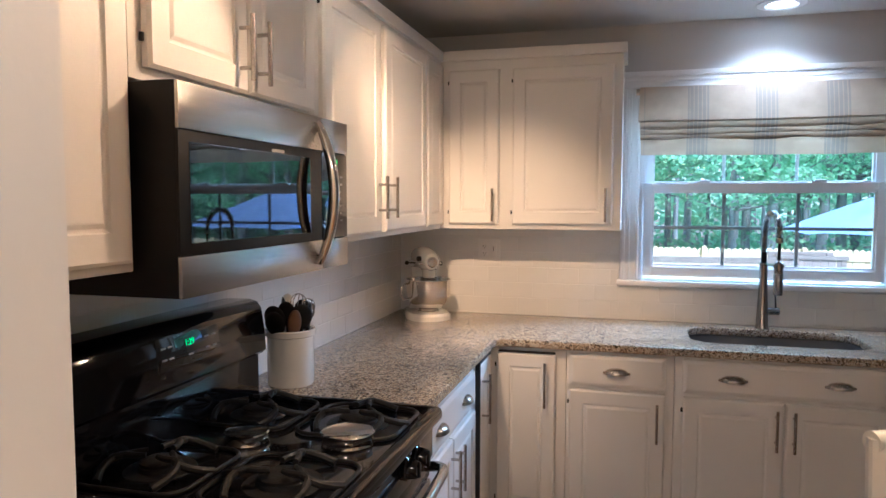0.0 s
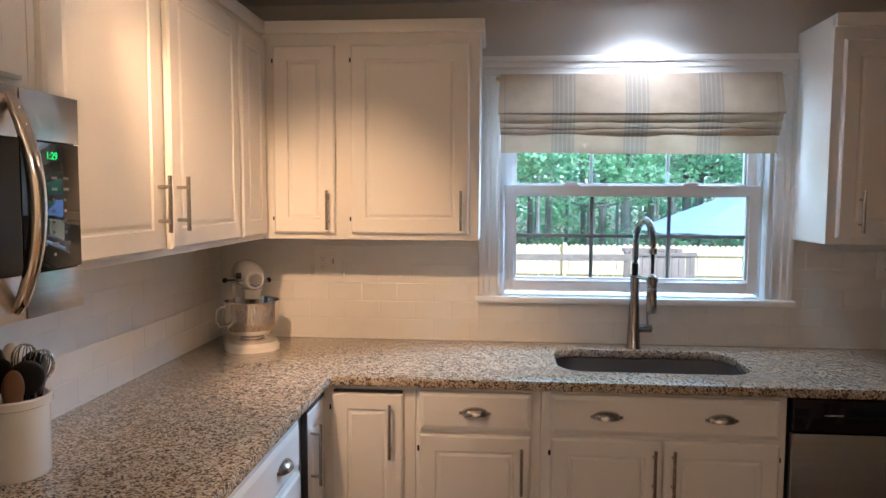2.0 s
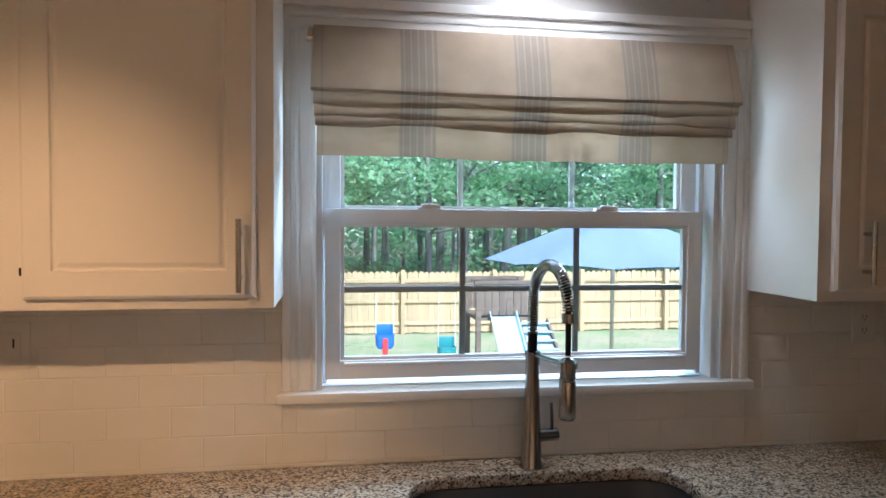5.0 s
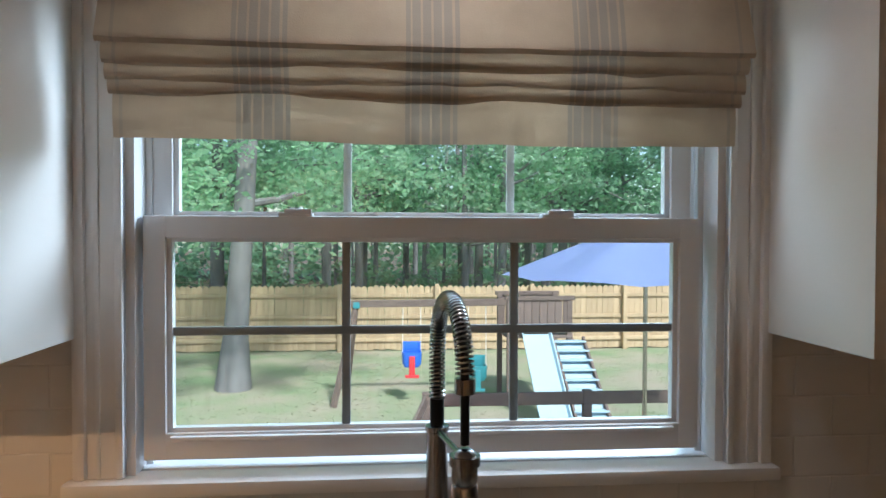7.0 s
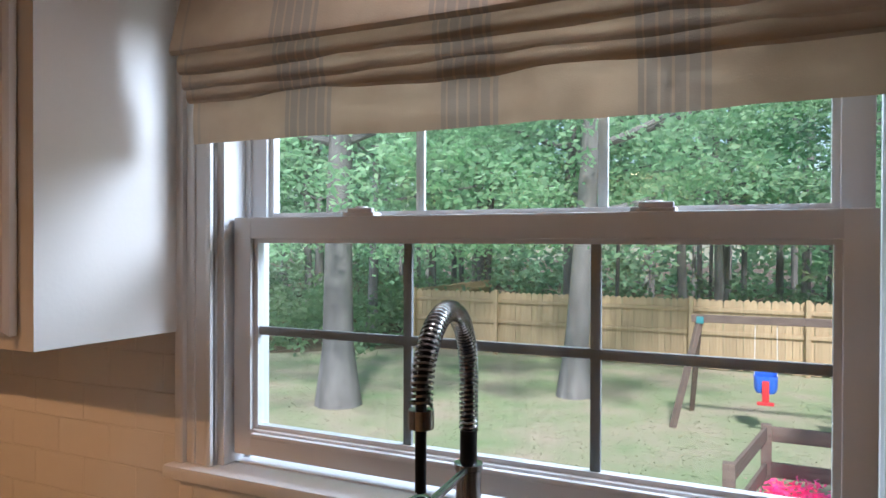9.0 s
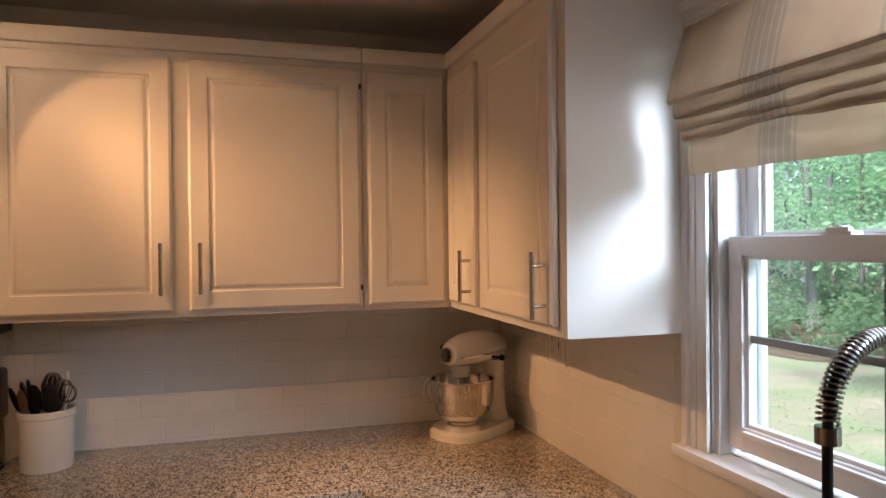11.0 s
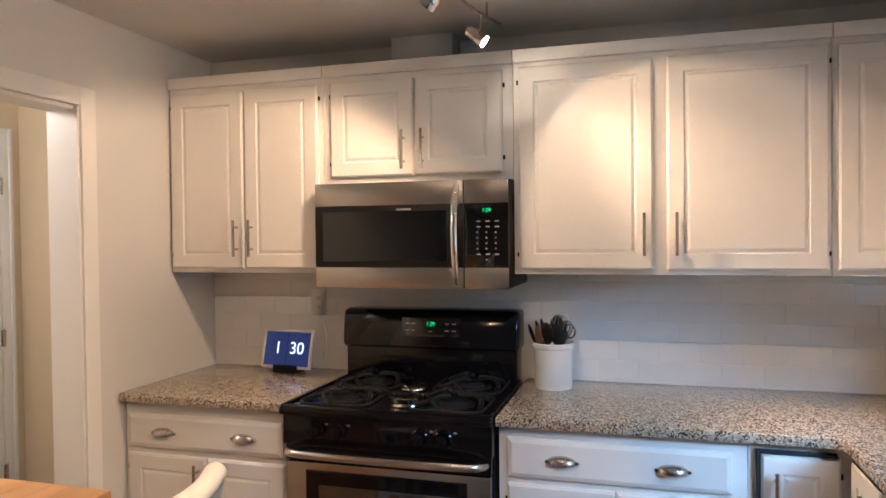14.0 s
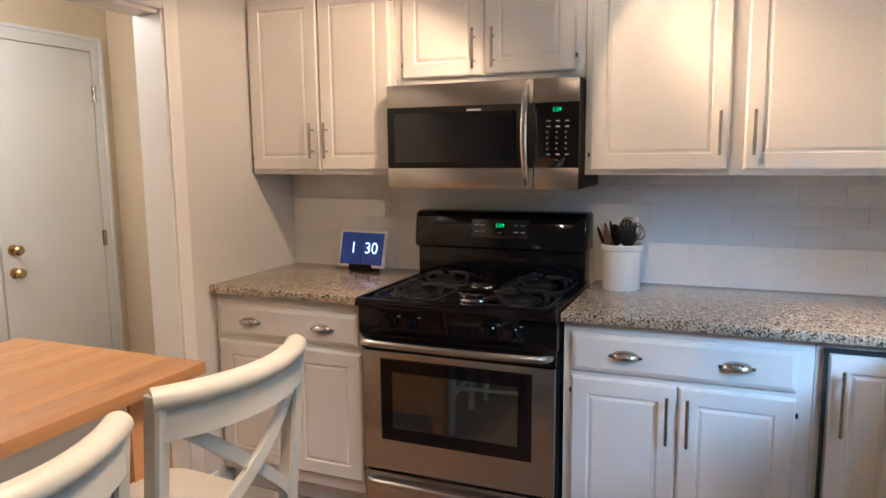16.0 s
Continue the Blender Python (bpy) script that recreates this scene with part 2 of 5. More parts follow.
GRASS = mat("lawn", (0.20, 0.27, 0.15), 0.9, 0, 0.12, 0.8, 0.5, 14, second=(0.36, 0.31, 0.25))
LITTER = mat("leaf_litter", (0.10, 0.075, 0.05), 0.95, 0, 0.15, 1.5, 0.8, 20, second=(0.17, 0.13, 0.09))
BLADES = mat("grass_blades", (0.24, 0.32, 0.17), 0.8, 0, 0.1, 0.8, 0.0, 14, second=(0.34, 0.31, 0.22))
FENCE_WOOD = wood_mat("fence_cedar", (0.52, 0.40, 0.26), (0.41, 0.30, 0.18), 0.8, (8, 8, 0.6), 3)
GREY_WOOD = wood_mat("weathered_wood", (0.20, 0.155, 0.13), (0.12, 0.09, 0.08), 0.85, (1, 6, 6), 5)
BARK = mat("bark", (0.27, 0.27, 0.275), 0.95, 0, 0.12, 3, 1.0, 18, (1, 1, 0.25), second=(0.12, 0.12, 0.12))
OAK_LEAF = leaf_mat("oak_leaves", (0.30, 0.46, 0.31), (0.17, 0.30, 0.18), 1.2)
PINE_LEAF = leaf_mat("pine_needles", (0.25, 0.39, 0.27), (0.15, 0.25, 0.16), 0.9)
BRUSH_LEAF = leaf_mat("undergrowth_leaves", (0.20, 0.30, 0.19), (0.11, 0.17, 0.10), 1.5)
UMBRELLA = mat("blue_canvas", (0.36, 0.46, 0.74), 0.75, 0, 0.03, 3, 0.1, 200)
BLUE_PLASTIC = mat("blue_plastic", (0.04, 0.16, 0.70), 0.35, 0, 0.03)
RED_PLASTIC = mat("red_plastic", (0.70, 0.05, 0.06), 0.35, 0, 0.03)
TEAL_PLASTIC = mat("teal_plastic", (0.05, 0.26, 0.30), 0.35, 0, 0.03)
SLIDE_PLASTIC = mat("slide_plastic", (0.40, 0.54, 0.62), 0.35, 0, 0.03)
PINK = leaf_mat("pink_petals", (0.85, 0.16, 0.42), (0.75, 0.10, 0.30), 12)

# ---- builders ----


def box(bm, x0, x1, y0, y1, z0, z1, bevel=0.0):
    m = Matrix.LocRotScale(((x0 + x1) / 2, (y0 + y1) / 2, (z0 + z1) / 2), None, (abs(x1 - x0), abs(y1 - y0), abs(z1 - z0)))
    r = bmesh.ops.create_cube(bm, size=1, matrix=m)
    if bevel:
        edges = list({e for v in r["verts"] for e in v.link_edges})
        bmesh.ops.bevel(bm, geom=edges, offset=bevel, segments=2, affect="EDGES", profile=0.6)
    return bm


def one_box(*a):
    return box(bmesh.new(), *a)


def rod(bm, a, c, r0, r1=None, n=14, caps=True):
    a, c = Vector(a), Vector(c)
    q = (c - a).to_track_quat("Z", "Y").to_matrix().to_4x4()
    m = Matrix.Translation((a + c) / 2) @ q
    bmesh.ops.create_cone(bm, cap_ends=caps, segments=n, radius1=r0, radius2=r0 if r1 is None else r1, depth=(c - a).length, matrix=m)
    return bm


def lathe(bm, profile, n=28, m=Matrix.Identity(4)):
    """Turn (radius, height) pairs about z."""
    rows = []
    for r, z in profile:
        rows.append([bm.verts.new(m @ Vector((r * math.cos(2 * math.pi * k / n), r * math.sin(2 * math.pi * k / n), z))) for k in range(n)])
    for a, c in zip(rows, rows[1:]):
        for k in range(n):
            bm.faces.new((a[k], a[(k + 1) % n], c[(k + 1) % n], c[k]))
    for row, flip in ((rows[0], True), (rows[-1], False)):
        if profile[0 if flip else -1][0] > 1e-5:
            bm.faces.new(row[::-1] if flip else row)
    return bm


def tube(bm, pts, r, n=8, closed=False):
    """A round tube along points; r is a number or one per point."""
    pts = [Vector(p) for p in pts]
    rs = r if isinstance(r, (list, tuple)) else [r] * len(pts)
    up = Vector((0.13, 0.31, 0.94))
    rows = []
    last = None
    for i, p in enumerate(pts):
        d = (pts[min(i + 1, len(pts) - 1)] - pts[max(i - 1, 0)]).normalized()
        side = (last - d * last.dot(d)) if last is not None else d.cross(up)
        if side.length < 1e-5:
            side = d.cross(Vector((1, 0, 0)))
        side.normalize()
        last = side
        oth = d.cross(side)
        rows.append([bm.verts.new(p + rs[i] * (math.cos(2 * math.pi * k / n) * side + math.sin(2 * math.pi * k / n) * oth)) for k in range(n)])
    for a, c in zip(rows, rows[1:]):
        for k in range(n):
            bm.faces.new((a[k], a[(k + 1) % n], c[(k + 1) % n], c[k]))
    bm.faces.new(rows[0][::-1])
    bm.faces.new(rows[-1])
    return bm


def rings(bm, w, h, profile, x=0.0, z=0.0):
    """A panel facing -y, centred on (x, z): nested rectangles of (inset, height above y = 0)."""
    rows = []
    for inset, up in profile:
        a, c = w / 2 - inset, h / 2 - inset
        rows.append([bm.verts.new((x + sx * a, -up, z + sz * c)) for sx, sz in ((-1, -1), (1, -1), (1, 1), (-1, 1))])
    for a, c in zip(rows, rows[1:]):
        for k in range(4):
            bm.faces.new((a[k], a[(k + 1) % 4], c[(k + 1) % 4], c[k]))
    bm.faces.new(rows[-1])
    bm.faces.new(rows[0][::-1])
    return bm


def mesh_of(name, bm, material, smooth=True):
    me = bpy.data.meshes.new(name)
    bmesh.ops.recalc_face_normals(bm, faces=bm.faces)
    bm.to_mesh(me)
    bm.free()
    me.materials.append(material)
    if smooth:
        me.shade_smooth()
        me.set_sharp_from_angle(angle=radians(38))
    return me


def part(name, bm, material, parent, label="", at=None, smooth=True):
    ob = new(name, mesh_of(name, bm, material, smooth))
    ob.parent = parent
    if at is not None:
        ob.matrix_basis = at
    return tagged(ob, label)


def thing(name, label, category, at=Matrix.Identity(4), group="", kind=""):
    ob = new(name)
    ob.empty_display_size = 0.05
    ob.matrix_basis = at
    return tagged(ob, label, category, group, kind)


def solo(name, bm, material, label, category, at=Matrix.Identity(4), group="", kind="", smooth=True):
    ob = new(name, mesh_of(name, bm, material, smooth))
    ob.matrix_basis = at
    return tagged(ob, label, category, group, kind)


def text_part(name, words, size, material, parent, at, align="CENTER"):
    cu = bpy.data.curves.new(name, "FONT")
    cu.body, cu.size, cu.align_x, cu.align_y, cu.extrude = words, size, align, "CENTER", 0.0004
    tmp = bpy.data.objects.new(name, cu)
    scene.collection.objects.link(tmp)
    bpy.context.view_layer.update()
    me = bpy.data.meshes.new_from_object(tmp.evaluated_get(bpy.context.evaluated_depsgraph_get()))
    bpy.data.objects.remove(tmp)
    me.materials.clear()
    me.materials.append(material)
    ob = new(name, me)
    ob.parent, ob.matrix_basis = parent, at
    return ob


WEST = pose(0, 0, 0, 0, 0, 90)   # along the west wall: own x is the world's y, own -y looks into the room
NORTH = pose(0, 0, 0)

# ---- the large structure ----
ROOF, SOUTH, EAST = 2.335, -3.158, 4.6
CTOP, UPB, UPT = 0.912, 1.362, 2.188


def wall_box(name, a, material, label):
    return solo(name, one_box(*a), material, label, "wall", kind="structure", smooth=False)


wall_box("wall_west", (-0.12, 0.0, SOUTH - 0.11, 0.12, 0, ROOF), GREY_WALL, "greige painted wall behind the range and cabinets")
# north wall round the window opening
WX0, WX1, WZ0, WZ1 = 1.225, 2.345, 1.098, 2.025
nw = thing("wall_north", "greige painted wall with a window over the sink", "wall", kind="structure")
part("wall_piece", one_box(0, WX0, 0, 0.12, 0, ROOF), GREY_WALL, nw, smooth=False)
part("wall_piece", one_box(WX1, EAST, 0, 0.12, 0, ROOF), GREY_WALL, nw, smooth=False)
part("wall_piece", one_box(WX0, WX1, 0, 0.12, 0, WZ0), GREY_WALL, nw, smooth=False)
part("wall_piece", one_box(WX0, WX1, 0, 0.12, WZ1, ROOF), GREY_WALL, nw, smooth=False)
# south wall with the cased opening to the hall
OX0, OX1, OZ = 0.838, 1.80, 1.985
sw = thing("wall_south", "pale painted wall with a cased opening to the hall", "wall", kind="structure")
part("wall_piece", one_box(0, OX0, SOUTH - 0.11, SOUTH, 0, ROOF), LIGHT_WALL, sw, smooth=False)
part("wall_piece", one_box(OX1, EAST, SOUTH - 0.11, SOUTH, 0, ROOF), LIGHT_WALL, sw, smooth=False)
part("wall_piece", one_box(OX0, OX1, SOUTH - 0.11, SOUTH, OZ, ROOF), LIGHT_WALL, sw, smooth=False)
wall_box("wall_east", (EAST, EAST + 0.12, SOUTH - 0.11, 0.12, 0, ROOF), LIGHT_WALL, "pale painted wall closing the room")
HY, HX0, HX1 = -4.55, -0.21, 2.6
wall_box("wall_hall_west", (HX0 - 0.12, HX0, HY - 0.12, SOUTH - 0.11, 0, ROOF), HALL_WALL, "warm tan painted hall wall")
wall_box("wall_hall_south", (HX0, HX1, HY - 0.12, HY, 0, ROOF), HALL_WALL, "warm tan painted hall wall with a white door")
wall_box("wall_hall_east", (HX1, HX1 + 0.12, HY - 0.12, SOUTH - 0.11, 0, ROOF), HALL_WALL, "warm tan painted wall closing the hall")
wall_box("ceiling", (HX0 - 0.12, EAST + 0.12, HY - 0.12, 0.12, ROOF, ROOF + 0.1), CEIL, "matt off-white painted ceiling")["category"] = "ceiling"
fl = solo("floor", one_box(HX0 - 0.12, EAST + 0.12, HY - 0.12, 0.12, -0.12, -0.012), DARK_GAP, "oak plank floor", "floor", kind="structure", smooth=False)

# cased opening: jamb and casing
cs = thing("trim_opening", "white painted casing round the hall opening", "trim", kind="structure")
for side, x in ((-1, OX0), (1, OX1)):
    bm = bmesh.new()
    box(bm, x - 0.012 if side < 0 else x - 0.006, x + 0.006 if side < 0 else x + 0.012, SOUTH - 0.115, SOUTH + 0.020, 0, OZ)
    part("jamb", bm, TRIM, cs, smooth=False)
    bm = bmesh.new()
    a, c = (x - 0.078, x - 0.004) if side < 0 else (x + 0.004, x + 0.078)
    box(bm, a, c, SOUTH + 0.002, SOUTH + 0.026, 0, OZ + 0.070, 0.004)
    box(bm, *((c - 0.012, c) if side < 0 else (a, a + 0.012)), SOUTH + 0.004, SOUTH + 0.030, 0, OZ + 0.010, 0.003)
    part("casing", bm, TRIM, cs)
part("head_jamb", one_box(OX0, OX1, SOUTH - 0.115, SOUTH + 0.003, OZ - 0.012, OZ + 0.006), TRIM, cs, smooth=False)
bm = box(bmesh.new(), OX0 - 0.003, OX1 + 0.003, SOUTH + 0.002, SOUTH + 0.0255, OZ + 0.003, OZ + 0.070, 0.003)
part("head_casing", bm, TRIM, cs)
bb = thing("baseboard", "white painted baseboard", "baseboard", kind="structure")
part("board", one_box(0.66, OX0 - 0.080, SOUTH, SOUTH + 0.014, 0, 0.10, 0.003), TRIM, bb)
part("board", one_box(OX1 + 0.080, EAST, SOUTH, SOUTH + 0.014, 0, 0.10, 0.003), TRIM, bb)
part("board", one_box(HX0, HX0 + 0.014, HY, SOUTH - 0.11, 0, 0.10, 0.003), TRIM, bb)
# boxed duct over the range cabinets
solo("duct_cover", one_box(0.0, 0.13, -2.206, -1.943, UPT, ROOF, 0.002), LIGHT_WALL, "pale painted boxed duct above the range cabinets", "duct", kind="structure")

# hall door
hd = thing("door_1", "white painted flush hall door, closed", "door", pose(0.03, HY, 0), kind="structure")
part("slab", one_box(-0.088, 0.53, 0.004, 0.026, 0.01, 2.03, 0.003), TRIM, hd)
for a, c, z0, z1 in ((-0.171, -0.096, 0, 2.115), (0.538, 0.613, 0, 2.115)):
    bm = box(bmesh.new(), a, c, 0, 0.02, z0, z1, 0.003)
    box(bm, a if a < 0 else c - 0.02, a + 0.02 if a < 0 else c, 0.004, 0.03, z0, z1, 0.003)
    part("casing", bm, TRIM, hd)
bm = box(bmesh.new(), -0.1, 0.542, 0, 0.0195, 2.037, 2.115, 0.003)
part("casing", box(bm, -0.15, 0.59, 0.004, 0.029, 2.096, 2.116, 0.003), TRIM, hd)
for z in (1.80, 0.98, 0.25):
    bm = rod(bmesh.new(), (-0.093, 0.03, z - 0.045), (-0.093, 0.03, z + 0.045), 0.008)
    part("hinge", box(bm, -0.108, -0.078, 0.022, 0.028, z - 0.045, z + 0.045), NICKEL, hd)
for z in (0.98, 0.862):
    bm = lathe(bmesh.new(), [(0.0, 0.0), (0.028, 0.0), (0.028, 0.006), (0.012, 0.012), (0.010, 0.03), (0.024, 0.04), (0.027, 0.052), (0.018, 0.064), (0.0, 0.066)], 20, pose(0.475, 0.026, z, -90, 0, 0))
    part("knob", bm, BRASS, hd, "brass door knob")

# ---- cabinets ----
PANEL = [(0.0, 0.0), (0.0, 0.013), (0.007, 0.019), (0.056, 0.019), (0.059, 0.0145), (0.062, 0.0138), (0.065, 0.0140), (0.073, 0.0178), (0.076, 0.0182)]
DRAWER = [(0.0, 0.0), (0.0, 0.012), (0.005, 0.015), (0.016, 0.019)]


def bar_handle(bm, x, z0, z1, y):
    """A bar pull upright at x, on a face at y."""
    rod(bm, (x, y - 0.032, z0), (x, y - 0.032, z1), 0.0058, n=12)
    for z in (z0 + 0.03, z1 - 0.03):
        rod(bm, (x, y + 0.0005, z), (x, y - 0.032, z), 0.0048, n=10)
    return bm


def cup_pull(x, z, y):
    """A half-dome bin pull with a small flange at each end."""
    bm = bmesh.new()
    rows = []
    for i in range(9):
        a = math.pi * i / 8
        row = []
        for k in range(7):
            b = math.pi / 2 * k / 6
            row.append(bm.verts.new((x - 0.044 * math.cos(a), y - 0.026 * math.sin(a) * math.cos(b) - 0.0006, z - 0.010 + 0.026 * math.sin(b) * (0.35 + 0.65 * math.sin(a)))))
        rows.append(row)
    for a, c in zip(rows, rows[1:]):
        for k in range(6):
            bm.faces.new((a[k], a[k + 1], c[k + 1], c[k]))
    bmesh.ops.remove_doubles(bm, verts=bm.verts, dist=0.0002)
    bmesh.ops.solidify(bm, geom=list(bm.faces), thickness=0.0015)
    for s in (-1, 1):
        rod(bm, (x + s * 0.049, y + 0.0005, z - 0.004), (x + s * 0.049, y - 0.004, z - 0.004), 0.0065, 0.005, 10)
    return bm


def cabinet(name, label, wall, x0, x1, z0, z1, depth, doors=(), drawers=(), hinge=(), crown=0.0, toe=False, group="", side_proud=0.0, hollow=False):
    """doors: (x0, x1, z0, z1, handle x or None, handle z0, handle z1); drawers: (x0, x1, z0, z1, pulls)."""
    xc = (x0 + x1) / 2
    th = thing(name, label, "cabinet", wall @ pose(xc, 0, z0), group)
    if hollow:
        bm = box(bmesh.new(), x0 - xc, x1 - xc, -depth, -depth + 0.02, 0.10, z1 - z0, 0.0015)
        box(bm, x0 - xc, x0 - xc + 0.018, -depth + 0.02, -0.004, 0.10, z1 - z0)
        box(bm, x1 - xc - 0.018, x1 - xc, -depth + 0.02, -0.004, 0.10, z1 - z0)
        box(bm, x0 - xc + 0.018, x1 - xc - 0.018, -depth + 0.02, -0.004, 0.10, 0.12)
    else:
        bm = box(bmesh.new(), x0 - xc, x1 - xc, -depth, -0.004, (0.10 if toe else 0.0), z1 - z0, 0.0015)
    part("body", bm, WHITE, th)
    if toe:
        part("toe_kick", one_box(x0 - xc, x1 - xc, -depth + 0.06, -0.01, 0.0, 0.10), WHITE, th, smooth=False)
    if crown:
        bm = box(bmesh.new(), x0 - xc, x1 - xc + side_proud, -depth - 0.016, -depth + 0.02, z1 - z0 - 0.045, z1 - z0 + 0.002, 0.004)
        if side_proud:
            box(bm, x1 - xc - 0.02, x1 - xc + side_proud - 0.0005, -depth + 0.015, -0.004, z1 - z0 - 0.044, z1 - z0 + 0.0015, 0.004)
        part("crown", bm, WHITE, th)
    for a, c, d0, d1, hx, h0, h1 in doors:
        d = part("door", rings(bmesh.new(), c - a, d1 - d0, PANEL), WHITE, th, at=pose((a + c) / 2 - xc, -depth - 0.0015, (d0 + d1) / 2 - z0), smooth=False)
        if hx is not None:
            part("handle", bar_handle(bmesh.new(), hx - (a + c) / 2, h0 - (d0 + d1) / 2, h1 - (d0 + d1) / 2, -0.019), NICKEL, d, "brushed nickel bar handle")
        if hx is not None and hinge is not None:
            edge = a if hx > (a + c) / 2 else c
            s = -1 if edge == a else 1
            for z in (d0 + 0.055, d1 - 0.055):
                part("hinge", rod(bmesh.new(), (edge - (a + c) / 2 + s * 0.004, -0.004, z - (d0 + d1) / 2 - 0.008), (edge - (a + c) / 2 + s * 0.004, -0.004, z - (d0 + d1) / 2 + 0.008), 0.0045, n=8), BLACK_SATIN, d, "small dark hinge barrel")
    for a, c, d0, d1, pulls in drawers:
        d = part("drawer_front", rings(bmesh.new(), c - a, d1 - d0, DRAWER), WHITE, th, at=pose((a + c) / 2 - xc, -depth - 0.0015, (d0 + d1) / 2 - z0), smooth=False)
        for p in pulls:
            part("cup_pull", cup_pull(p - (a + c) / 2, 0.0, -0.019), NICKEL, d, "brushed nickel cup pull")
    return th


UD, BD = 0.313, 0.612
G_UP, G_BASE = "wall cabinets", "base cabinets"
WL = "white wall cabinet with raised-panel doors"
BL = "white base cabinet with raised-panel doors"
cabinet("wall_cabinet", WL + ", by the wall", WEST, -3.156, -2.432, UPB, UPT, UD,
        [(-3.140, -2.793, 1.380, 2.118, -2.822, 1.43, 1.58), (-2.785, -2.452, 1.380, 2.118, -2.752, 1.43, 1.58)], crown=1, group=G_UP)
cabinet("wall_cabinet", "short white wall cabinet with two doors above the microwave", WEST, -2.430, -1.662, 1.718, UPT, UD,
        [(-2.395, -2.050, 1.742, 2.120, -2.085, 1.765, 1.915), (-2.044, -1.700, 1.742, 2.120, -2.008, 1.765, 1.915)], crown=1, group=G_UP)
cabinet("wall_cabinet", WL + ", beside the microwave", WEST, -1.660, -0.602, UPB, UPT, UD,
        [(-1.640, -1.166, 1.380, 2.124, -1.196, 1.43, 1.58), (-1.120, -0.612, 1.380, 2.124, -1.088, 1.43, 1.58)], crown=1, group=G_UP)
cabinet("wall_cabinet", "narrow white corner wall cabinet door panel", WEST, -0.600, -0.316, UPB, UPT, UD,
        [(-0.585, -0.334, 1.380, 2.120, None, 0, 0)], crown=1, group=G_UP)
cabinet("wall_cabinet", WL + ", beside the window", NORTH, 0.002, 1.148, UPB, UPT, UD - 0.001,
        [(0.358, 0.598, 1.386, 2.098, 0.572, 1.40, 1.55), (0.660, 1.112, 1.386, 2.098, 1.082, 1.40, 1.55)], crown=1, group=G_UP, side_proud=0.016)
cabinet("wall_cabinet", WL + ", above the dishwasher", NORTH, 2.418, 3.05, UPB, UPT, UD - 0.001,
        [(2.450, 3.01, 1.386, 2.098, 2.525, 1.405, 1.555)], crown=1, group=G_UP)
cabinet("base_cabinet", BL + ", beside the range and south wall", WEST, -3.150, -2.442, 0, 0.878, BD,
        [(-3.130, -2.783, 0.155, 0.678, -2.812, 0.50, 0.66), (-2.776, -2.452, 0.155, 0.678, -2.746, 0.50, 0.66)],
        [(-3.130, -2.462, 0.704, 0.832, (-2.965, -2.62))], toe=True, group=G_BASE)
cabinet("base_cabinet", BL + ", between range and corner", WEST, -1.664, -0.900, 0, 0.878, BD,
        [(-1.634, -1.290, 0.155, 0.690, -1.318, 0.50, 0.66), (-1.284, -0.944, 0.155, 0.690, -1.255, 0.50, 0.66)],
        [(-1.634, -0.944, 0.712, 0.842, (-1.455, -1.115))], toe=True, group=G_BASE)
cabinet("base_cabinet", "white corner base cabinet with a narrow raised-panel door and dark gaps", WEST, -0.898, -0.0, 0, 0.878, BD - 0.001,
        [(-0.864, -0.650, 0.155, 0.846, -0.826, 0.60, 0.80)], toe=True, group=G_BASE)
cabinet("base_cabinet", "white corner base cabinet with a folding raised-panel door", NORTH, BD + 0.002, 0.944, 0, 0.878, BD,
        [(0.650, 0.902, 0.155, 0.850, 0.860, 0.63, 0.82)], toe=True, group=G_BASE)
cabinet("base_cabinet", "narrow white base cabinet with one drawer and one door", NORTH, 0.946, 1.374, 0, 0.878, BD,
        [(0.959, 1.342, 0.155, 0.712, 1.310, 0.52, 0.68)], [(0.959, 1.342, 0.728, 0.862, (1.15,))], toe=True, group=G_BASE)
cabinet("base_cabinet", "white sink base cabinet with false drawer front and two doors", NORTH, 1.376, 2.186, 0, 0.878, BD,
        [(1.410, 1.781, 0.155, 0.712, 1.752, 0.53, 0.69), (1.787, 2.163, 0.155, 0.712, 1.815, 0.53, 0.69)],
        [(1.407, 2.160, 0.728, 0.862, (1.594, 1.971))], toe=True, hollow=True, group=G_BASE)
cabinet("base_cabinet", BL + ", past the dishwasher", NORTH, 2.802, 3.05, 0, 0.878, BD,
        [(2.83, 3.02, 0.155, 0.712, 2.86, 0.53, 0.69)], [(2.83, 3.02, 0.728, 0.862, (2.925,))], toe=True, group=G_BASE)
# solid near-black strips stand for the shade in the folding corner doors' gaps
gap = thing("corner_reveal", "near-black strips for the shaded gaps round the folding corner cabinet doors", "trim", kind="structure")
part("edge", one_box(0.6135, 0.633, -0.876, -0.8665, 0.155, 0.858), DARK_GAP, gap, smooth=False)
part("edge", one_box(0.6135, 0.633, -0.8665, -0.66, 0.848, 0.858), DARK_GAP, gap, smooth=False)
part("edge", one_box(0.66, 0.90, -0.631, -0.6135, 0.852, 0.859), DARK_GAP, gap, smooth=False)

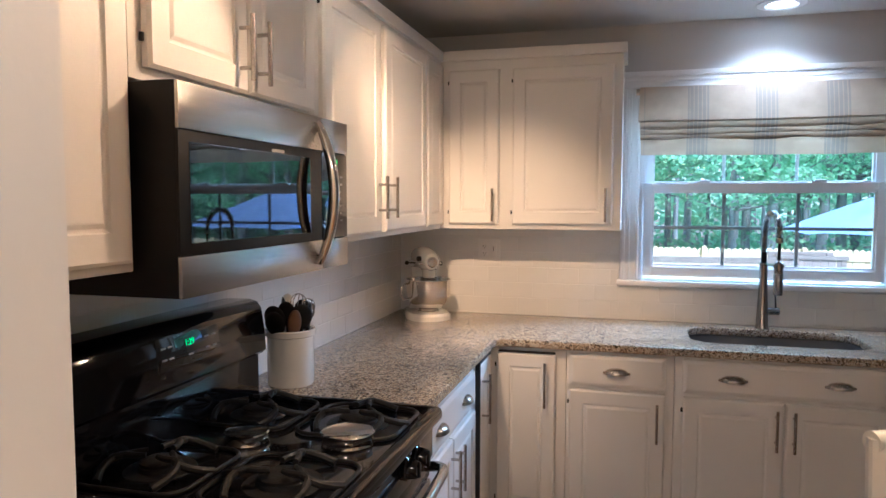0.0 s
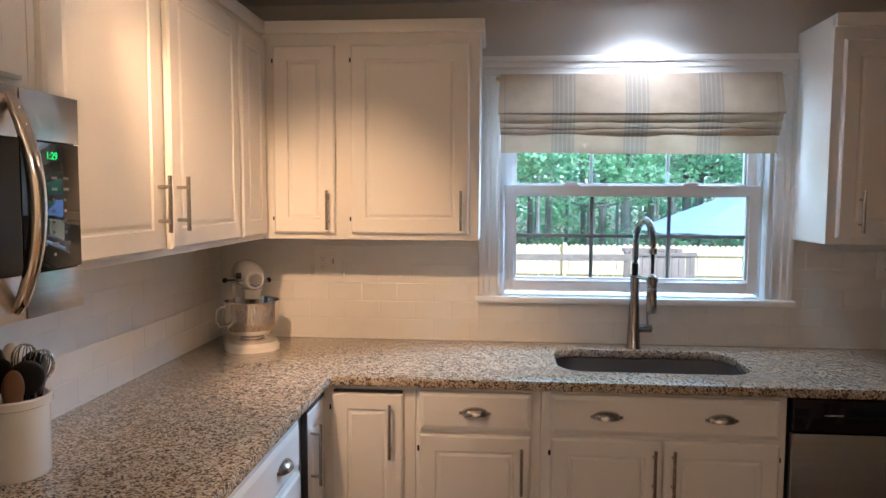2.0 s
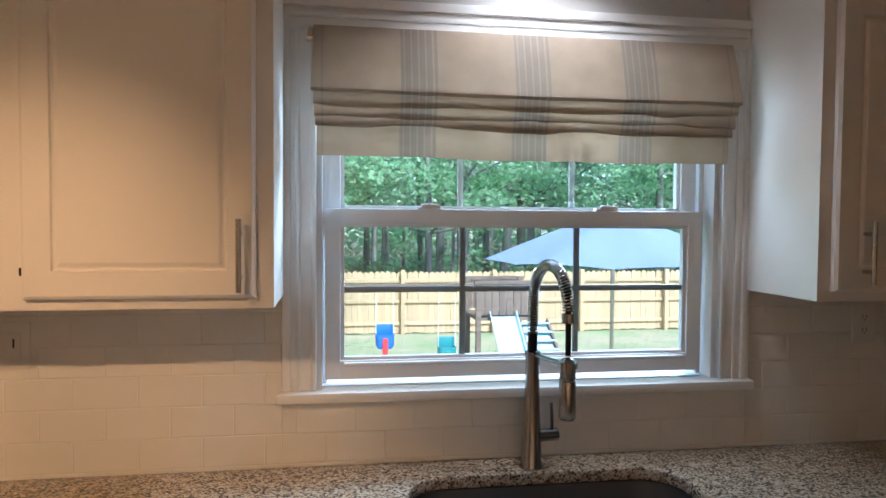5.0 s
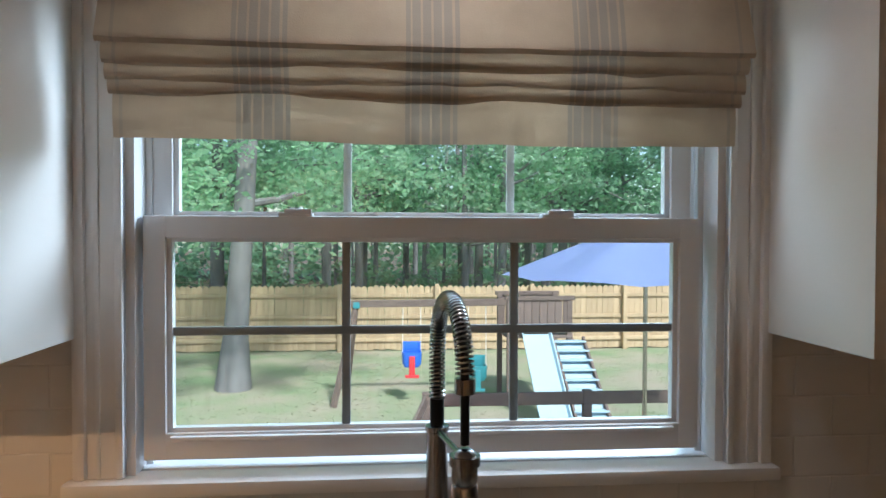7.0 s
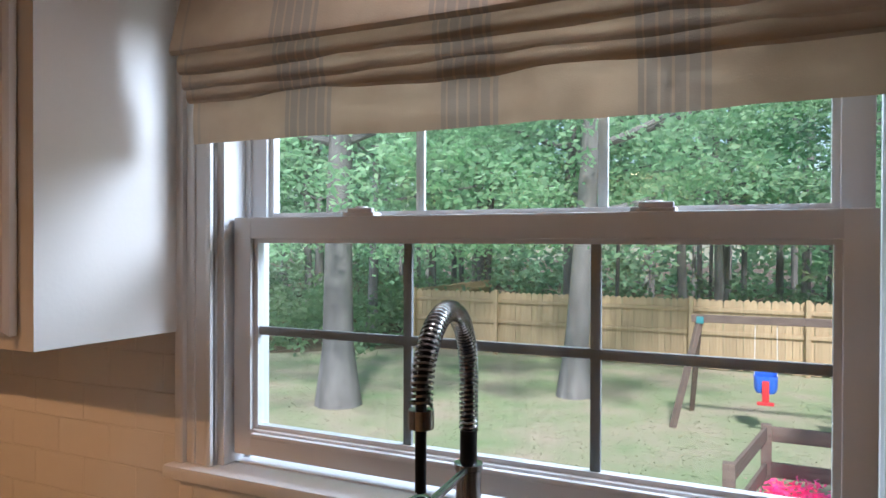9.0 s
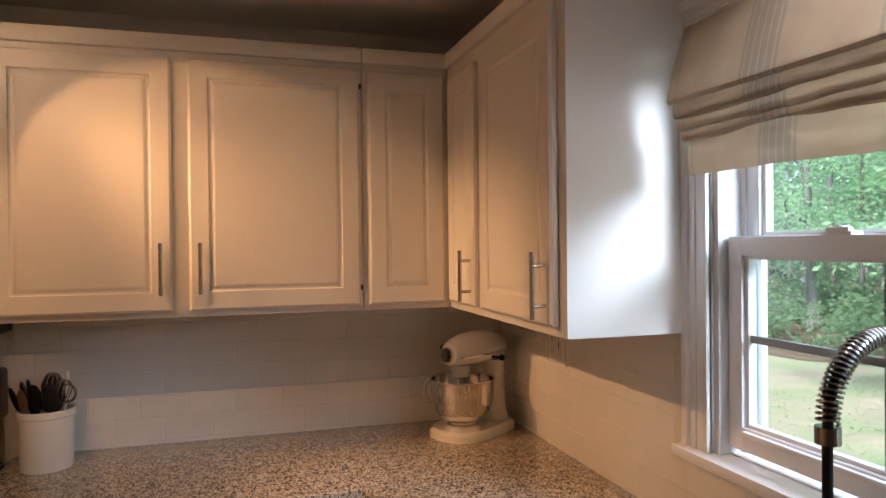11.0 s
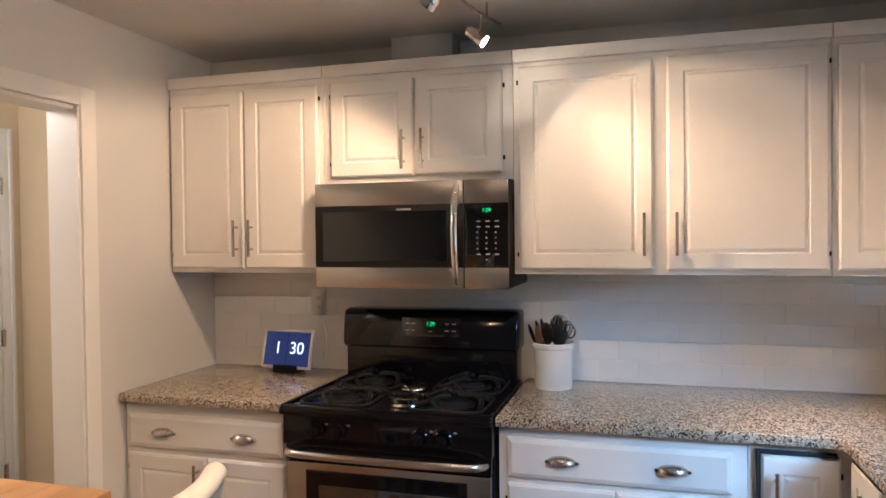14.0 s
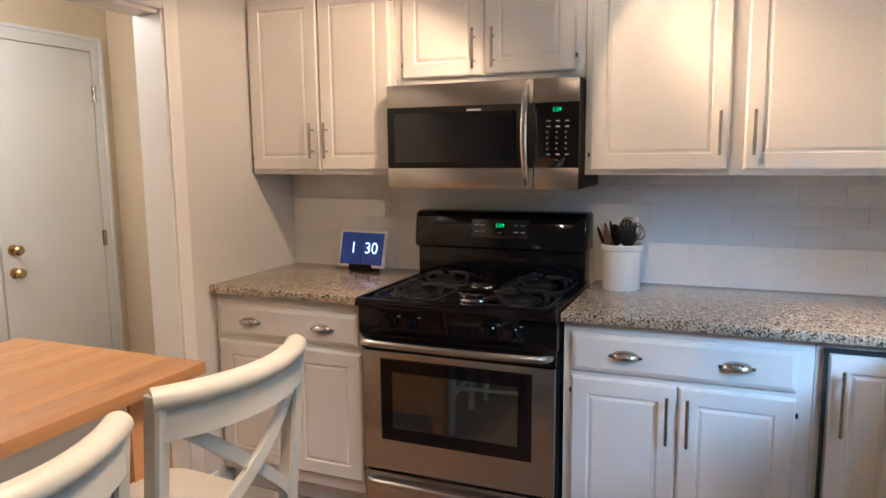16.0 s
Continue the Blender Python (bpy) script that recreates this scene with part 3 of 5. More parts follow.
# dishwasher
dw = thing("dishwasher", "stainless dishwasher with black control strip under the counter", "dishwasher", pose(2.494, 0, 0))
part("tub", one_box(-0.298, 0.298, -0.60, -0.02, 0.02, 0.875), BLACK_SATIN, dw, smooth=False)
part("control_panel", one_box(-0.296, 0.296, -0.640, -0.602, 0.762, 0.872, 0.006), BLACK, dw, "glossy black control strip")
part("door", one_box(-0.296, 0.296, -0.636, -0.602, 0.11, 0.756, 0.006), STEEL, dw, "brushed stainless door")
part("badge", one_box(-0.20, -0.14, -0.6415, -0.6405, 0.818, 0.823), LEGEND, dw)
part("toe_panel", one_box(-0.296, 0.296, -0.57, -0.02, 0.0, 0.10), BLACK_SATIN, dw, smooth=False)

# ---- worktops ----


def slab(outline, hole=None):
    """A stone slab from an outline, with an optional hole, and a rounded front edge."""
    bm = bmesh.new()
    loops = []
    for pts in (outline, hole or []):
        vs = [bm.verts.new((x, y, CTOP)) for x, y in pts]
        loops.append([bm.edges.new((vs[k], vs[(k + 1) % len(vs)])) for k in range(len(vs))] if vs else [])
    bmesh.ops.triangle_fill(bm, use_beauty=True, use_dissolve=False, edges=loops[0] + loops[1])
    r = bmesh.ops.extrude_face_region(bm, geom=list(bm.faces))
    low = [v for v in r["geom"] if isinstance(v, bmesh.types.BMVert)]
    for v in low:
        v.co.z -= 0.034
    bmesh.ops.recalc_face_normals(bm, faces=bm.faces)
    sharp = [e for e in bm.edges if len(e.link_faces) == 2 and e.calc_face_angle(0) > 1.2 and abs(e.verts[0].co.z - e.verts[1].co.z) < 1e-6]
    bmesh.ops.bevel(bm, geom=sharp, offset=0.006, segments=3, affect="EDGES", profile=0.5)
    return bm


def round_rect(x0, x1, y0, y1, r, n=7):
    pts = []
    for cx, cy, a0 in ((x1 - r, y1 - r, 0), (x0 + r, y1 - r, 90), (x0 + r, y0 + r, 180), (x1 - r, y0 + r, 270)):
        for k in range(n):
            a = radians(a0 + 90 * k / (n - 1))
            pts.append((cx + r * math.cos(a), cy + r * math.sin(a)))
    return pts


SX0, SX1, SY0, SY1 = 1.447, 2.135, -0.492, -0.128
inner = [(0.65 + 0.035 - 0.035 * math.sin(radians(a)), -0.65 - 0.035 + 0.035 * math.cos(radians(a))) for a in (90, 60, 30, 0)]
solo("worktop", slab([(0.004, -0.004), (0.004, -1.668), (0.65, -1.668), *inner, (3.06, -0.65), (3.06, -0.004)], round_rect(SX0, SX1, SY0, SY1, 0.10)), GRANITE,
     "speckled beige and black granite worktop, L-shaped, with a sink cutout", "worktop")
solo("worktop", slab([(0.004, -3.156), (0.004, -2.440), (0.652, -2.440), (0.652, -3.148), (0.644, -3.156)][::-1]), GRANITE,
     "short speckled granite worktop beside the range", "worktop")

# undermount sink
sk = thing("sink", "undermount stainless steel sink with rounded corners", "sink", pose((SX0 + SX1) / 2, (SY0 + SY1) / 2, CTOP - 0.24))
w, d = (SX1 - SX0) / 2 + 0.004, (SY1 - SY0) / 2 + 0.004
bm = bmesh.new()
rows = []
for grow, r, z in ((0.02, 0.11, 0.204), (0.0, 0.10, 0.204), (-0.004, 0.10, 0.19), (-0.012, 0.09, 0.03), (-0.03, 0.08, 0.006), (-0.06, 0.06, 0.0)):
    rows.append([bm.verts.new((x, y, z)) for x, y in round_rect(-w - grow, w + grow, -d - grow, d + grow, r)])
for a, c in zip(rows, rows[1:]):
    for k in range(len(a)):
        bm.faces.new((a[k], a[(k + 1) % len(a)], c[(k + 1) % len(a)], c[k]))
bm.faces.new(rows[-1])
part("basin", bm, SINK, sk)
part("drain", lathe(bmesh.new(), [(0.0, 0.001), (0.03, 0.001), (0.043, 0.004), (0.044, 0.001)], 24), CHROME, sk)

# ---- splashback tiles ----
TW, TH, GAP = 0.1515, 0.0765, 0.002
tile_mesh = {}


def tile(parent, wall, x, z, w, h):
    key = (round(w, 4), round(h, 4))
    if key not in tile_mesh:
        bm = rings(bmesh.new(), w, h, [(0.0, 0.0), (0.0, 0.0070), (0.0007, 0.0077), (0.0016, 0.008)])
        tile_mesh[key] = mesh_of("tile", bm, TILE, smooth=False)
    ob = new("tile", tile_mesh[key])
    ob.parent = parent
    wob = random.uniform(-0.25, 0.25), random.uniform(-0.25, 0.25)
    ob.matrix_basis = wall @ pose(x + w / 2, -0.003, z + h / 2, wob[0], 0, wob[1])


def tile_wall(name, wall, spans, x_joint):
    """spans: (x0, x1, z0, z1) fields of running-bond tile."""
    th = thing(name, "glossy off-white subway tile splashback in running bond", "tile splashback", kind="structure")
    for x0, x1, z0, z1 in spans:
        part("grout_bed", one_box(x0, x1, -0.0101, -0.0005, z0, z1), GROUT, th, at=wall, smooth=False)
    for x0, x1, z0, z1 in spans:
        row = 0
        z = 0.923 - (TH + GAP)
        while z < z1 - 0.004:
            lo, hi = max(z, z0), min(z + TH, z1)
            if hi - lo > 0.006:
                x = x_joint + (0.5 * (TW + GAP) if row % 2 else 0) - 40 * (TW + GAP)
                while x < x1:
                    a, c = max(x, x0), min(x + TW, x1)
                    if c - a > 0.008:
                        tile(th, wall, a, lo, c - a, hi - lo)
                    x += TW + GAP
            z += TH + GAP
            row += 1
    return th


# ---- window ----
wi = thing("window_1", "white vinyl double-hung window with grilles above the sink", "window", kind="structure")
# casing: flat outer band, stepped inner bead
for s, x in ((-1, 1.225), (1, 2.345)):
    a, c = (1.142, 1.228) if s < 0 else (2.342, 2.428)
    bm = box(bmesh.new(), a, c, -0.016, -0.0005, WZ0 + 0.012, 2.03, 0.003)
    e = (a, a + 0.022) if s < 0 else (c - 0.022, c)
    box(bm, *e, -0.026, -0.004, WZ0 + 0.012, 2.03, 0.005)
    e = (a + 0.034, a + 0.046) if s < 0 else (c - 0.046, c - 0.034)
    box(bm, *e, -0.021, -0.004, WZ0 + 0.012, 2.03, 0.004)
    e = (c - 0.014, c) if s < 0 else (a, a + 0.014)
    box(bm, *e, -0.022, -0.004, WZ0 + 0.012, 2.03, 0.004)
    part("casing", bm, TRIM, wi)
bm = box(bmesh.new(), 1.142, 2.428, -0.0165, -0.0005, 2.028, 2.108, 0.003)
box(bm, 1.138, 2.432, -0.027, -0.004, 2.086, 2.110, 0.005)
box(bm, 1.16, 2.41, -0.0215, -0.004, 2.060, 2.072, 0.004)
box(bm, 1.2, 2.37, -0.0225, -0.004, 2.026, 2.042, 0.004)
part("head_casing", bm, TRIM, wi)
bm = box(bmesh.new(), 1.130, 2.436, -0.046, 0.03, WZ0 - 0.014, WZ0 + 0.012, 0.006)
part("sill", bm, TRIM, wi, "white painted window stool")
# jambs of the opening and the vinyl frame
bm = bmesh.new()
for a, c in ((WX0, WX0 + 0.018), (WX1 - 0.018, WX1)):
    box(bm, a, c, -0.001, 0.118, WZ0 + 0.012, WZ1, 0.001)
box(bm, WX0, WX1, -0.001, 0.118, WZ1 - 0.018, WZ1, 0.001)
box(bm, WX0, WX1, 0.03, 0.13, WZ0 - 0.004, WZ0 + 0.014, 0.001)
part("jamb", bm, VINYL, wi)
bm = bmesh.new()
for a, c in ((WX0 + 0.018, WX0 + 0.030), (WX1 - 0.030, WX1 - 0.018)):
    box(bm, a, c, 0.058, 0.066, WZ0 + 0.014, WZ1 - 0.02, 0.001)
    box(bm, a, c, 0.10, 0.116, WZ0 + 0.014, WZ1 - 0.02, 0.001)
part("track", bm, VINYL, wi)


def sash(name, y, z0, z1, gz0, gz1, cross):
    """One sash: frame, glass, and a grille between the panes."""
    x0, x1, g0, g1 = 1.250, 2.303, 1.290, 2.262
    bm = bmesh.new()
    for a, c, e, f in ((x0, g0, z0, z1), (g1, x1, z0, z1)):
        box(bm, a, c, y, y + 0.034, e, f, 0.003)
    for e, f in ((z0, gz0), (gz1, z1)):
        box(bm, g0 - 0.003, g1 + 0.003, y + 0.0006, y + 0.0334, e, f, 0.003)
    s = part(name, bm, VINYL, wi, "white vinyl sash")
    bm = bmesh.new()
    for a, c in ((g0 - 0.002, g0 + 0.010), (g1 - 0.010, g1 + 0.002)):
        box(bm, a, c, y + 0.009, y + 0.028, gz0, gz1, 0.001)
    for e, f in ((gz0 - 0.002, gz0 + 0.008), (gz1 - 0.008, gz1 + 0.002)):
        box(bm, g0, g1, y + 0.0095, y + 0.0275, e, f, 0.001)
    part("glazing_bead", bm, VINYL, s)
    bm = bmesh.new()
    for x in (1.6175, 1.9385):
        box(bm, x - 0.008, x + 0.008, y + 0.014, y + 0.022, gz0, gz1, 0.0015)
    if cross:
        box(bm, g0, g1, y + 0.0135, y + 0.0225, cross - 0.008, cross + 0.008, 0.0015)
    part("grille", bm, GRILLE if cross < 1.5 else VINYL, s)
    xs, zs = (g0, 1.6175, 1.9385, g1), ((gz0, cross, gz1) if cross else (gz0, gz1))
    for a, c in zip(xs, xs[1:]):
        for e, f in zip(zs, zs[1:]):
            p = part("pane", one_box(a, c, y + 0.0110, y + 0.0125, e, f), GLASS, s, smooth=False)
            p.visible_shadow = False
    return s


low = sash("lower_sash", 0.018, 1.130, 1.580, 1.180, 1.540, 1.366)
sash("upper_sash", 0.064, 1.548, 1.995, 1.582, 1.955, 1.770)
part("lift_rail", one_box(1.30, 2.25, 0.006, 0.018, 1.166, 1.176, 0.003), VINYL, low)
for x in (1.524, 2.022):
    bm = box(bmesh.new(), x - 0.032, x + 0.032, 0.022, 0.050, 1.579, 1.587, 0.003)
    box(bm, x - 0.020, x + 0.030, 0.018, 0.030, 1.585, 1.594, 0.003)
    rod(bm, (x, 0.036, 1.585), (x, 0.036, 1.597), 0.012)
    part("sash_lock", bm, VINYL, low)

tile_wall("splashback_north", NORTH, [(0.008, 1.141, CTOP, UPB + 0.01), (1.141, 2.429, CTOP, WZ0 - 0.016), (2.429, 2.90, CTOP, UPB + 0.01)], 2.559)
tile_wall("splashback_west", WEST, [(-3.156, -2.43, CTOP, UPB + 0.01), (-2.43, -1.66, CTOP - 0.05, 1.32), (-1.66, -0.008, CTOP, UPB + 0.01)], -1.2975)

# roman blind
BX, BZ = 1.779, 2.026
bl = thing("roman_blind", "cream linen roman blind with grey stripes, half raised", "blind", pose(BX, -0.03, BZ))


def cloth(profile, half0, half1, wave, seed):
    """A sheet of cloth from (drop, out) pairs, with thickness."""
    bm = bmesh.new()
    n = 56
    rows = []
    for i, (dz, out) in enumerate(profile):
        f = i / (len(profile) - 1)
        row = []
        for k in range(n + 1):
            u = -1 + 2 * k / n
            sag = wave * (noise.noise(Vector((u * 2.6 + seed, dz * 14, seed))) + 0.5 * noise.noise(Vector((u * 7, dz * 20, seed + 4))))
            row.append(bm.verts.new((u * (half0 + (half1 - half0) * f), -out - 0.6 * abs(sag), dz + sag * f + 0.005 * (u * u - 1) * f)))
        rows.append(row)
    for a, c in zip(rows, rows[1:]):
        for k in range(n):
            bm.faces.new((a[k], a[k + 1], c[k + 1], c[k]))
    bmesh.ops.solidify(bm, geom=list(bm.faces), thickness=0.0016)
    return bm


def curve_drop(z0, z1, o0, o1, belly, n=12):
    return [(z0 + (z1 - z0) * k / n, o0 + (o1 - o0) * k / n + belly * math.sin(math.pi * k / n)) for k in range(n + 1)]


part("headrail", one_box(-0.556, 0.556, -0.034, 0.0, -0.028, 0.0, 0.003), PLASTIC, bl)
part("cloth", cloth(curve_drop(0.002, -0.158, 0.036, 0.080, 0.003) + [(-0.165, 0.074), (-0.160, 0.060)], 0.556, 0.563, 0.0022, 1.0), LINEN, bl)
for k, (z0, z1, o) in enumerate(((-0.150, -0.192, 0.066), (-0.178, -0.216, 0.056), (-0.204, -0.240, 0.047))):
    part("fold", cloth(curve_drop(z0, z1, o - 0.012, o, 0.006, 8) + [(z1 - 0.004, o - 0.005), (z1, o - 0.014)], 0.556 - 0.002 * k, 0.556 - 0.002 * k, 0.010, 3.0 + k), LINEN, bl)
part("lower_panel", cloth(curve_drop(-0.222, -0.316, 0.030, 0.034, 0.003), 0.549, 0.548, 0.005, 9.0), LINEN, bl)
part("bracket", one_box(-0.575, -0.557, -0.03, -0.002, -0.032, -0.004, 0.001), CHROME, bl)

# ---- gas range ----
RC = -2.054
rg = thing("gas_range", "black enamel gas range with stainless oven door and drawer", "range", WEST @ pose(RC, 0, 0))
part("body", one_box(-0.378, 0.378, -0.635, -0.02, 0.02, 0.885, 0.004), BLACK_SATIN, rg)
ct = part("cooktop", one_box(-0.381, 0.381, -0.700, -0.07, 0.885, 0.912, 0.009), BLACK, rg, "glossy black enamel cooktop")
part("side_rim", one_box(-0.379, -0.362, -0.690, -0.08, 0.905, 0.920, 0.005), BLACK, ct)
part("side_rim", one_box(0.362, 0.379, -0.690, -0.08, 0.905, 0.920, 0.005), BLACK, ct)
part("front_rim", one_box(-0.372, 0.372, -0.699, -0.664, 0.900, 0.919, 0.007), BLACK, ct)
# backguard: recessed riser and a bowed control head
part("riser", one_box(-0.368, 0.368, -0.132, -0.025, 0.905, 1.046, 0.004), BLACK, rg)
bm = bmesh.new()
rows = []
for x in (-0.378, -0.374, -0.366, 0.366, 0.374, 0.378):
    k = {0.378: 0.012, 0.374: 0.004, 0.366: 0.0}[abs(x)]
    prof = [(-0.022, 1.042 + k), (-0.146 + k, 1.042 + k), (-0.157 + k, 1.052 + k), (-0.154 + k, 1.11), (-0.144 + k, 1.176 - k), (-0.128, 1.196 - k), (-0.104, 1.202 - k), (-0.022, 1.200 - k)]
    rows.append([bm.verts.new((x, y, z)) for y, z in prof])
for a, c in zip(rows, rows[1:]):
    for k in range(8):
        bm.faces.new((a[k], a[(k + 1) % 8], c[(k + 1) % 8], c[k]))
bm.faces.new(rows[0]), bm.faces.new(rows[-1])
bk = part("backguard", bm, BLACK, rg, "glossy black backguard with oven controls")
TILT_P = pose(0.012, -0.1500, 1.132, 90 - 8, 0, 0)
part("control_glass", one_box(-0.125, 0.125, -0.040, 0.038, -0.002, 0.0012, 0.001), BLACK_GLASS, bk, at=TILT_P)
text_part("clock_digits", "1:29", 0.022, GREEN, bk, TILT_P @ pose(0.0, 0.012, 0.0018))
for x, z in ((-0.10, 0.014), (-0.075, 0.014), (-0.10, -0.014), (-0.075, -0.014), (0.07, 0.014), (0.10, 0.014), (0.07, -0.014), (0.10, -0.014), (0.0, -0.018)):
    part("button", one_box(-0.009, 0.009, -0.0022, 0.0022, 0.0, 0.0012), LEGEND, bk, at=TILT_P @ pose(x, z, 0.0012), smooth=False)
# front control strip with knobs
bm = box(bmesh.new(), -0.379, 0.379, -0.672, -0.630, 0.775, 0.886, 0.006)
strip = part("control_strip", bm, BLACK, rg)
KNOB = [(0.0, 0.0), (0.030, 0.0), (0.031, 0.006), (0.026, 0.010), (0.023, 0.030), (0.020, 0.035), (0.0, 0.036)]
for x in (-0.250, -0.168, 0.133, 0.214):
    bm = lathe(bmesh.new(), KNOB, 24, pose(x, -0.672, 0.832, 90, 0, 0))
    box(bm, x - 0.005, x + 0.005, -0.712, -0.700, 0.812, 0.852, 0.003)
    part("knob", bm, BLACK, rg)
    part("legend", one_box(x + 0.035, x + 0.047, -0.6735, -0.6725, 0.852, 0.858), LEGEND, rg, smooth=False)
# oven door, window, handle
od = part("oven_door", one_box(-0.372, 0.372, -0.668, -0.628, 0.245, 0.715, 0.008), STEEL, rg, "brushed stainless oven door")
part("vent_trim", one_box(-0.374, 0.374, -0.664, -0.628, 0.718, 0.773, 0.005), BLACK, rg)
bm = rings(bmesh.new(), 0.585, 0.318, [(0.0, 0.0), (0.0, 0.003), (0.004, 0.005), (0.048, 0.005), (0.050, 0.002)])
part("window_surround", bm, BLACK, od, at=pose(0.0, -0.668, 0.530), smooth=False)
part("window_glass", one_box(-0.243, 0.243, -0.6715, -0.6702, 0.421, 0.639), OVEN_GLASS, od, smooth=False)
bar = [(-0.355, -0.662, 0.752), (-0.352, -0.69, 0.757), (-0.335, -0.712, 0.759), (-0.30, -0.722, 0.759), (-0.15, -0.730, 0.759), (0, -0.732, 0.759), (0.15, -0.730, 0.759), (0.30, -0.722, 0.759), (0.335, -0.712, 0.759), (0.352, -0.69, 0.757), (0.355, -0.662, 0.752)]
part("oven_handle", tube(bmesh.new(), bar, 0.0145, 14), STEEL, rg, "stainless bar handle")
dr = part("storage_drawer", one_box(-0.372, 0.372, -0.664, -0.628, 0.055, 0.236, 0.008), STEEL, rg)
bar = [(x, y - 0.0, 0.205) for x, y in ((-0.345, -0.662), (-0.34, -0.682), (-0.31, -0.694), (0, -0.698), (0.31, -0.694), (0.34, -0.682), (0.345, -0.662))]
part("drawer_handle", tube(bmesh.new(), bar, 0.012, 12), STEEL, dr)
for x in (-0.34, 0.34):
    for y in (-0.60, -0.08):
        part("foot", rod(bmesh.new(), (x, y, 0.0), (x, y, 0.025), 0.016), BLACK_SATIN, rg)
# burners and cast-iron grates with curved fingers
for x in (-0.205, 0.205):
    for y, r in ((-0.225, 0.042), (-0.520, 0.050)):
        bm = lathe(bmesh.new(), [(0.0, 0.911), (r + 0.035, 0.911), (r + 0.033, 0.914), (r + 0.006, 0.916), (r + 0.004, 0.924), (r, 0.926), (r, 0.932), (r - 0.006, 0.935), (0.0, 0.936)], 28, pose(x, y, 0))
        part("burner", bm, IRON, rg)
        bm = bmesh.new()
        h = 0.132
        ring_pts = [(px, py, 0.918) for px, py in round_rect(x - h, x + h, y - h, y + h, 0.05, 6)]
        tube(bm, ring_pts + ring_pts[:1], 0.0052, 8)
        for k in range(6):
            a = math.pi / 6 + k * math.pi / 3
            pts = []
            for s in range(9):
                f = s / 8
                rr = h * 1.0 * (1 - f) + 0.030 * f
                aa = a + 0.55 * math.sin(f * math.pi) * (1 if k % 2 else -1)
                pts.append((x + rr * math.cos(aa), y + rr * math.sin(aa), 0.920 + 0.030 * math.sin(min(1, f * 1.7) * math.pi / 2)))
            tube(bm, pts, [0.0092 - 0.0025 * (s / 8) for s in range(9)], 8)
        part("grate", bm, IRON, rg, "cast-iron grate with curved fingers")

# two round tins between the grates
for x, y, r, h in ((-2.005, -0.555, 0.062, 0.030), (-2.06, -0.315, 0.052, 0.026)):
    th = thing("burner_cap", "shiny chrome round cover standing on the cooktop", "cover", WEST @ pose(x, y, 0.9125), "covers on the cooktop")
    part("rim", lathe(bmesh.new(), [(r - 0.004, 0.001), (r, 0.0), (r + 0.002, 0.004), (r, 0.010), (r, h - 0.004), (r + 0.003, h), (r, h + 0.002), (r - 0.004, h)], 36), CHROME, th)
    part("lid", lathe(bmesh.new(), [(0.0, h - 0.006), (r - 0.012, h - 0.006), (r - 0.002, h - 0.002), (r - 0.002, 0.002), (0.0, 0.002)], 36), NICKEL, th)

# ---- microwave over the range ----
MC = -2.045
mw = thing("microwave", "stainless over-range microwave with black glass door", "microwave", WEST @ pose(MC, 0, 1.312))
part("body", one_box(-0.380, 0.380, -0.404, -0.004, 0.0, 0.400, 0.003), BLACK_SATIN, mw)
door = part("door", one_box(-0.381, 0.214, -0.411, -0.4045, 0.080, 0.310, 0.001), BLACK_SATIN, mw, "black glass microwave door")
for nm, z0, z1, m in (("top_band", 0.312, 0.398, STEEL), ("bottom_band", 0.0, 0.078, STEEL)):
    part(nm, one_box(-0.381, 0.214, -0.413, -0.405, z0, z1, 0.002), m, door)
    part(nm, one_box(0.217, 0.381, -0.413, -0.405, z0, z1, 0.002), m, mw)
part("window", rings(bmesh.new(), 0.50, 0.19, [(0.0, 0.0), (0.0, 0.0006), (0.002, 0.0008)], -0.1, 0.195), BLACK_GLASS, door, at=pose(0, -0.411, 0), smooth=False)
pad = part("control_panel", one_box(0.217, 0.381, -0.411, -0.4045, 0.080, 0.310, 0.001), BLACK_GLASS, mw)
part("badge", one_box(-0.045, 0.012, -0.4126, -0.4114, 0.292, 0.299), LEGEND, door, smooth=False)
arc = []
for k in range(25):
    f = k / 24
    arc.append((0.190, -0.412 - 0.046 * math.sin(math.pi * f) ** 0.75, 0.382 - 0.364 * f))
part("handle", tube(bmesh.new(), arc, [0.009 + 0.005 * math.sin(math.pi * k / 24) ** 0.5 for k in range(25)], 14), CHROME, door, "bowed chrome handle")
text_part("clock_digits", "1:29", 0.019, GREEN, pad, pose(0.30, -0.4114, 0.286, 90, 0, 0))
for r in range(8):
    for k in range(3):
        if r == 7 and k != 1:
            continue
        part("key_legend", one_box(0.263 + 0.034 * k, 0.263 + 0.034 * k + (0.015 if r in (0, 1, 6) else 0.006), -0.4120, -0.4108, 0.244 - 0.020 * r, 0.249 - 0.020 * r), LEGEND, pad, smooth=False)

# ---- utensil crock ----
ck = thing("utensil_crock", "cream ceramic crock full of cooking utensils by the range", "crock", pose(0.160, -1.538, CTOP))
part("pot", lathe(bmesh.new(), [(0.0, 0.004), (0.064, 0.004), (0.070, 0.0), (0.073, 0.006), (0.074, 0.155), (0.080, 0.158), (0.081, 0.174), (0.077, 0.178), (0.071, 0.176), (0.069, 0.160), (0.068, 0.012), (0.0, 0.010)], 40), CERAMIC, ck)


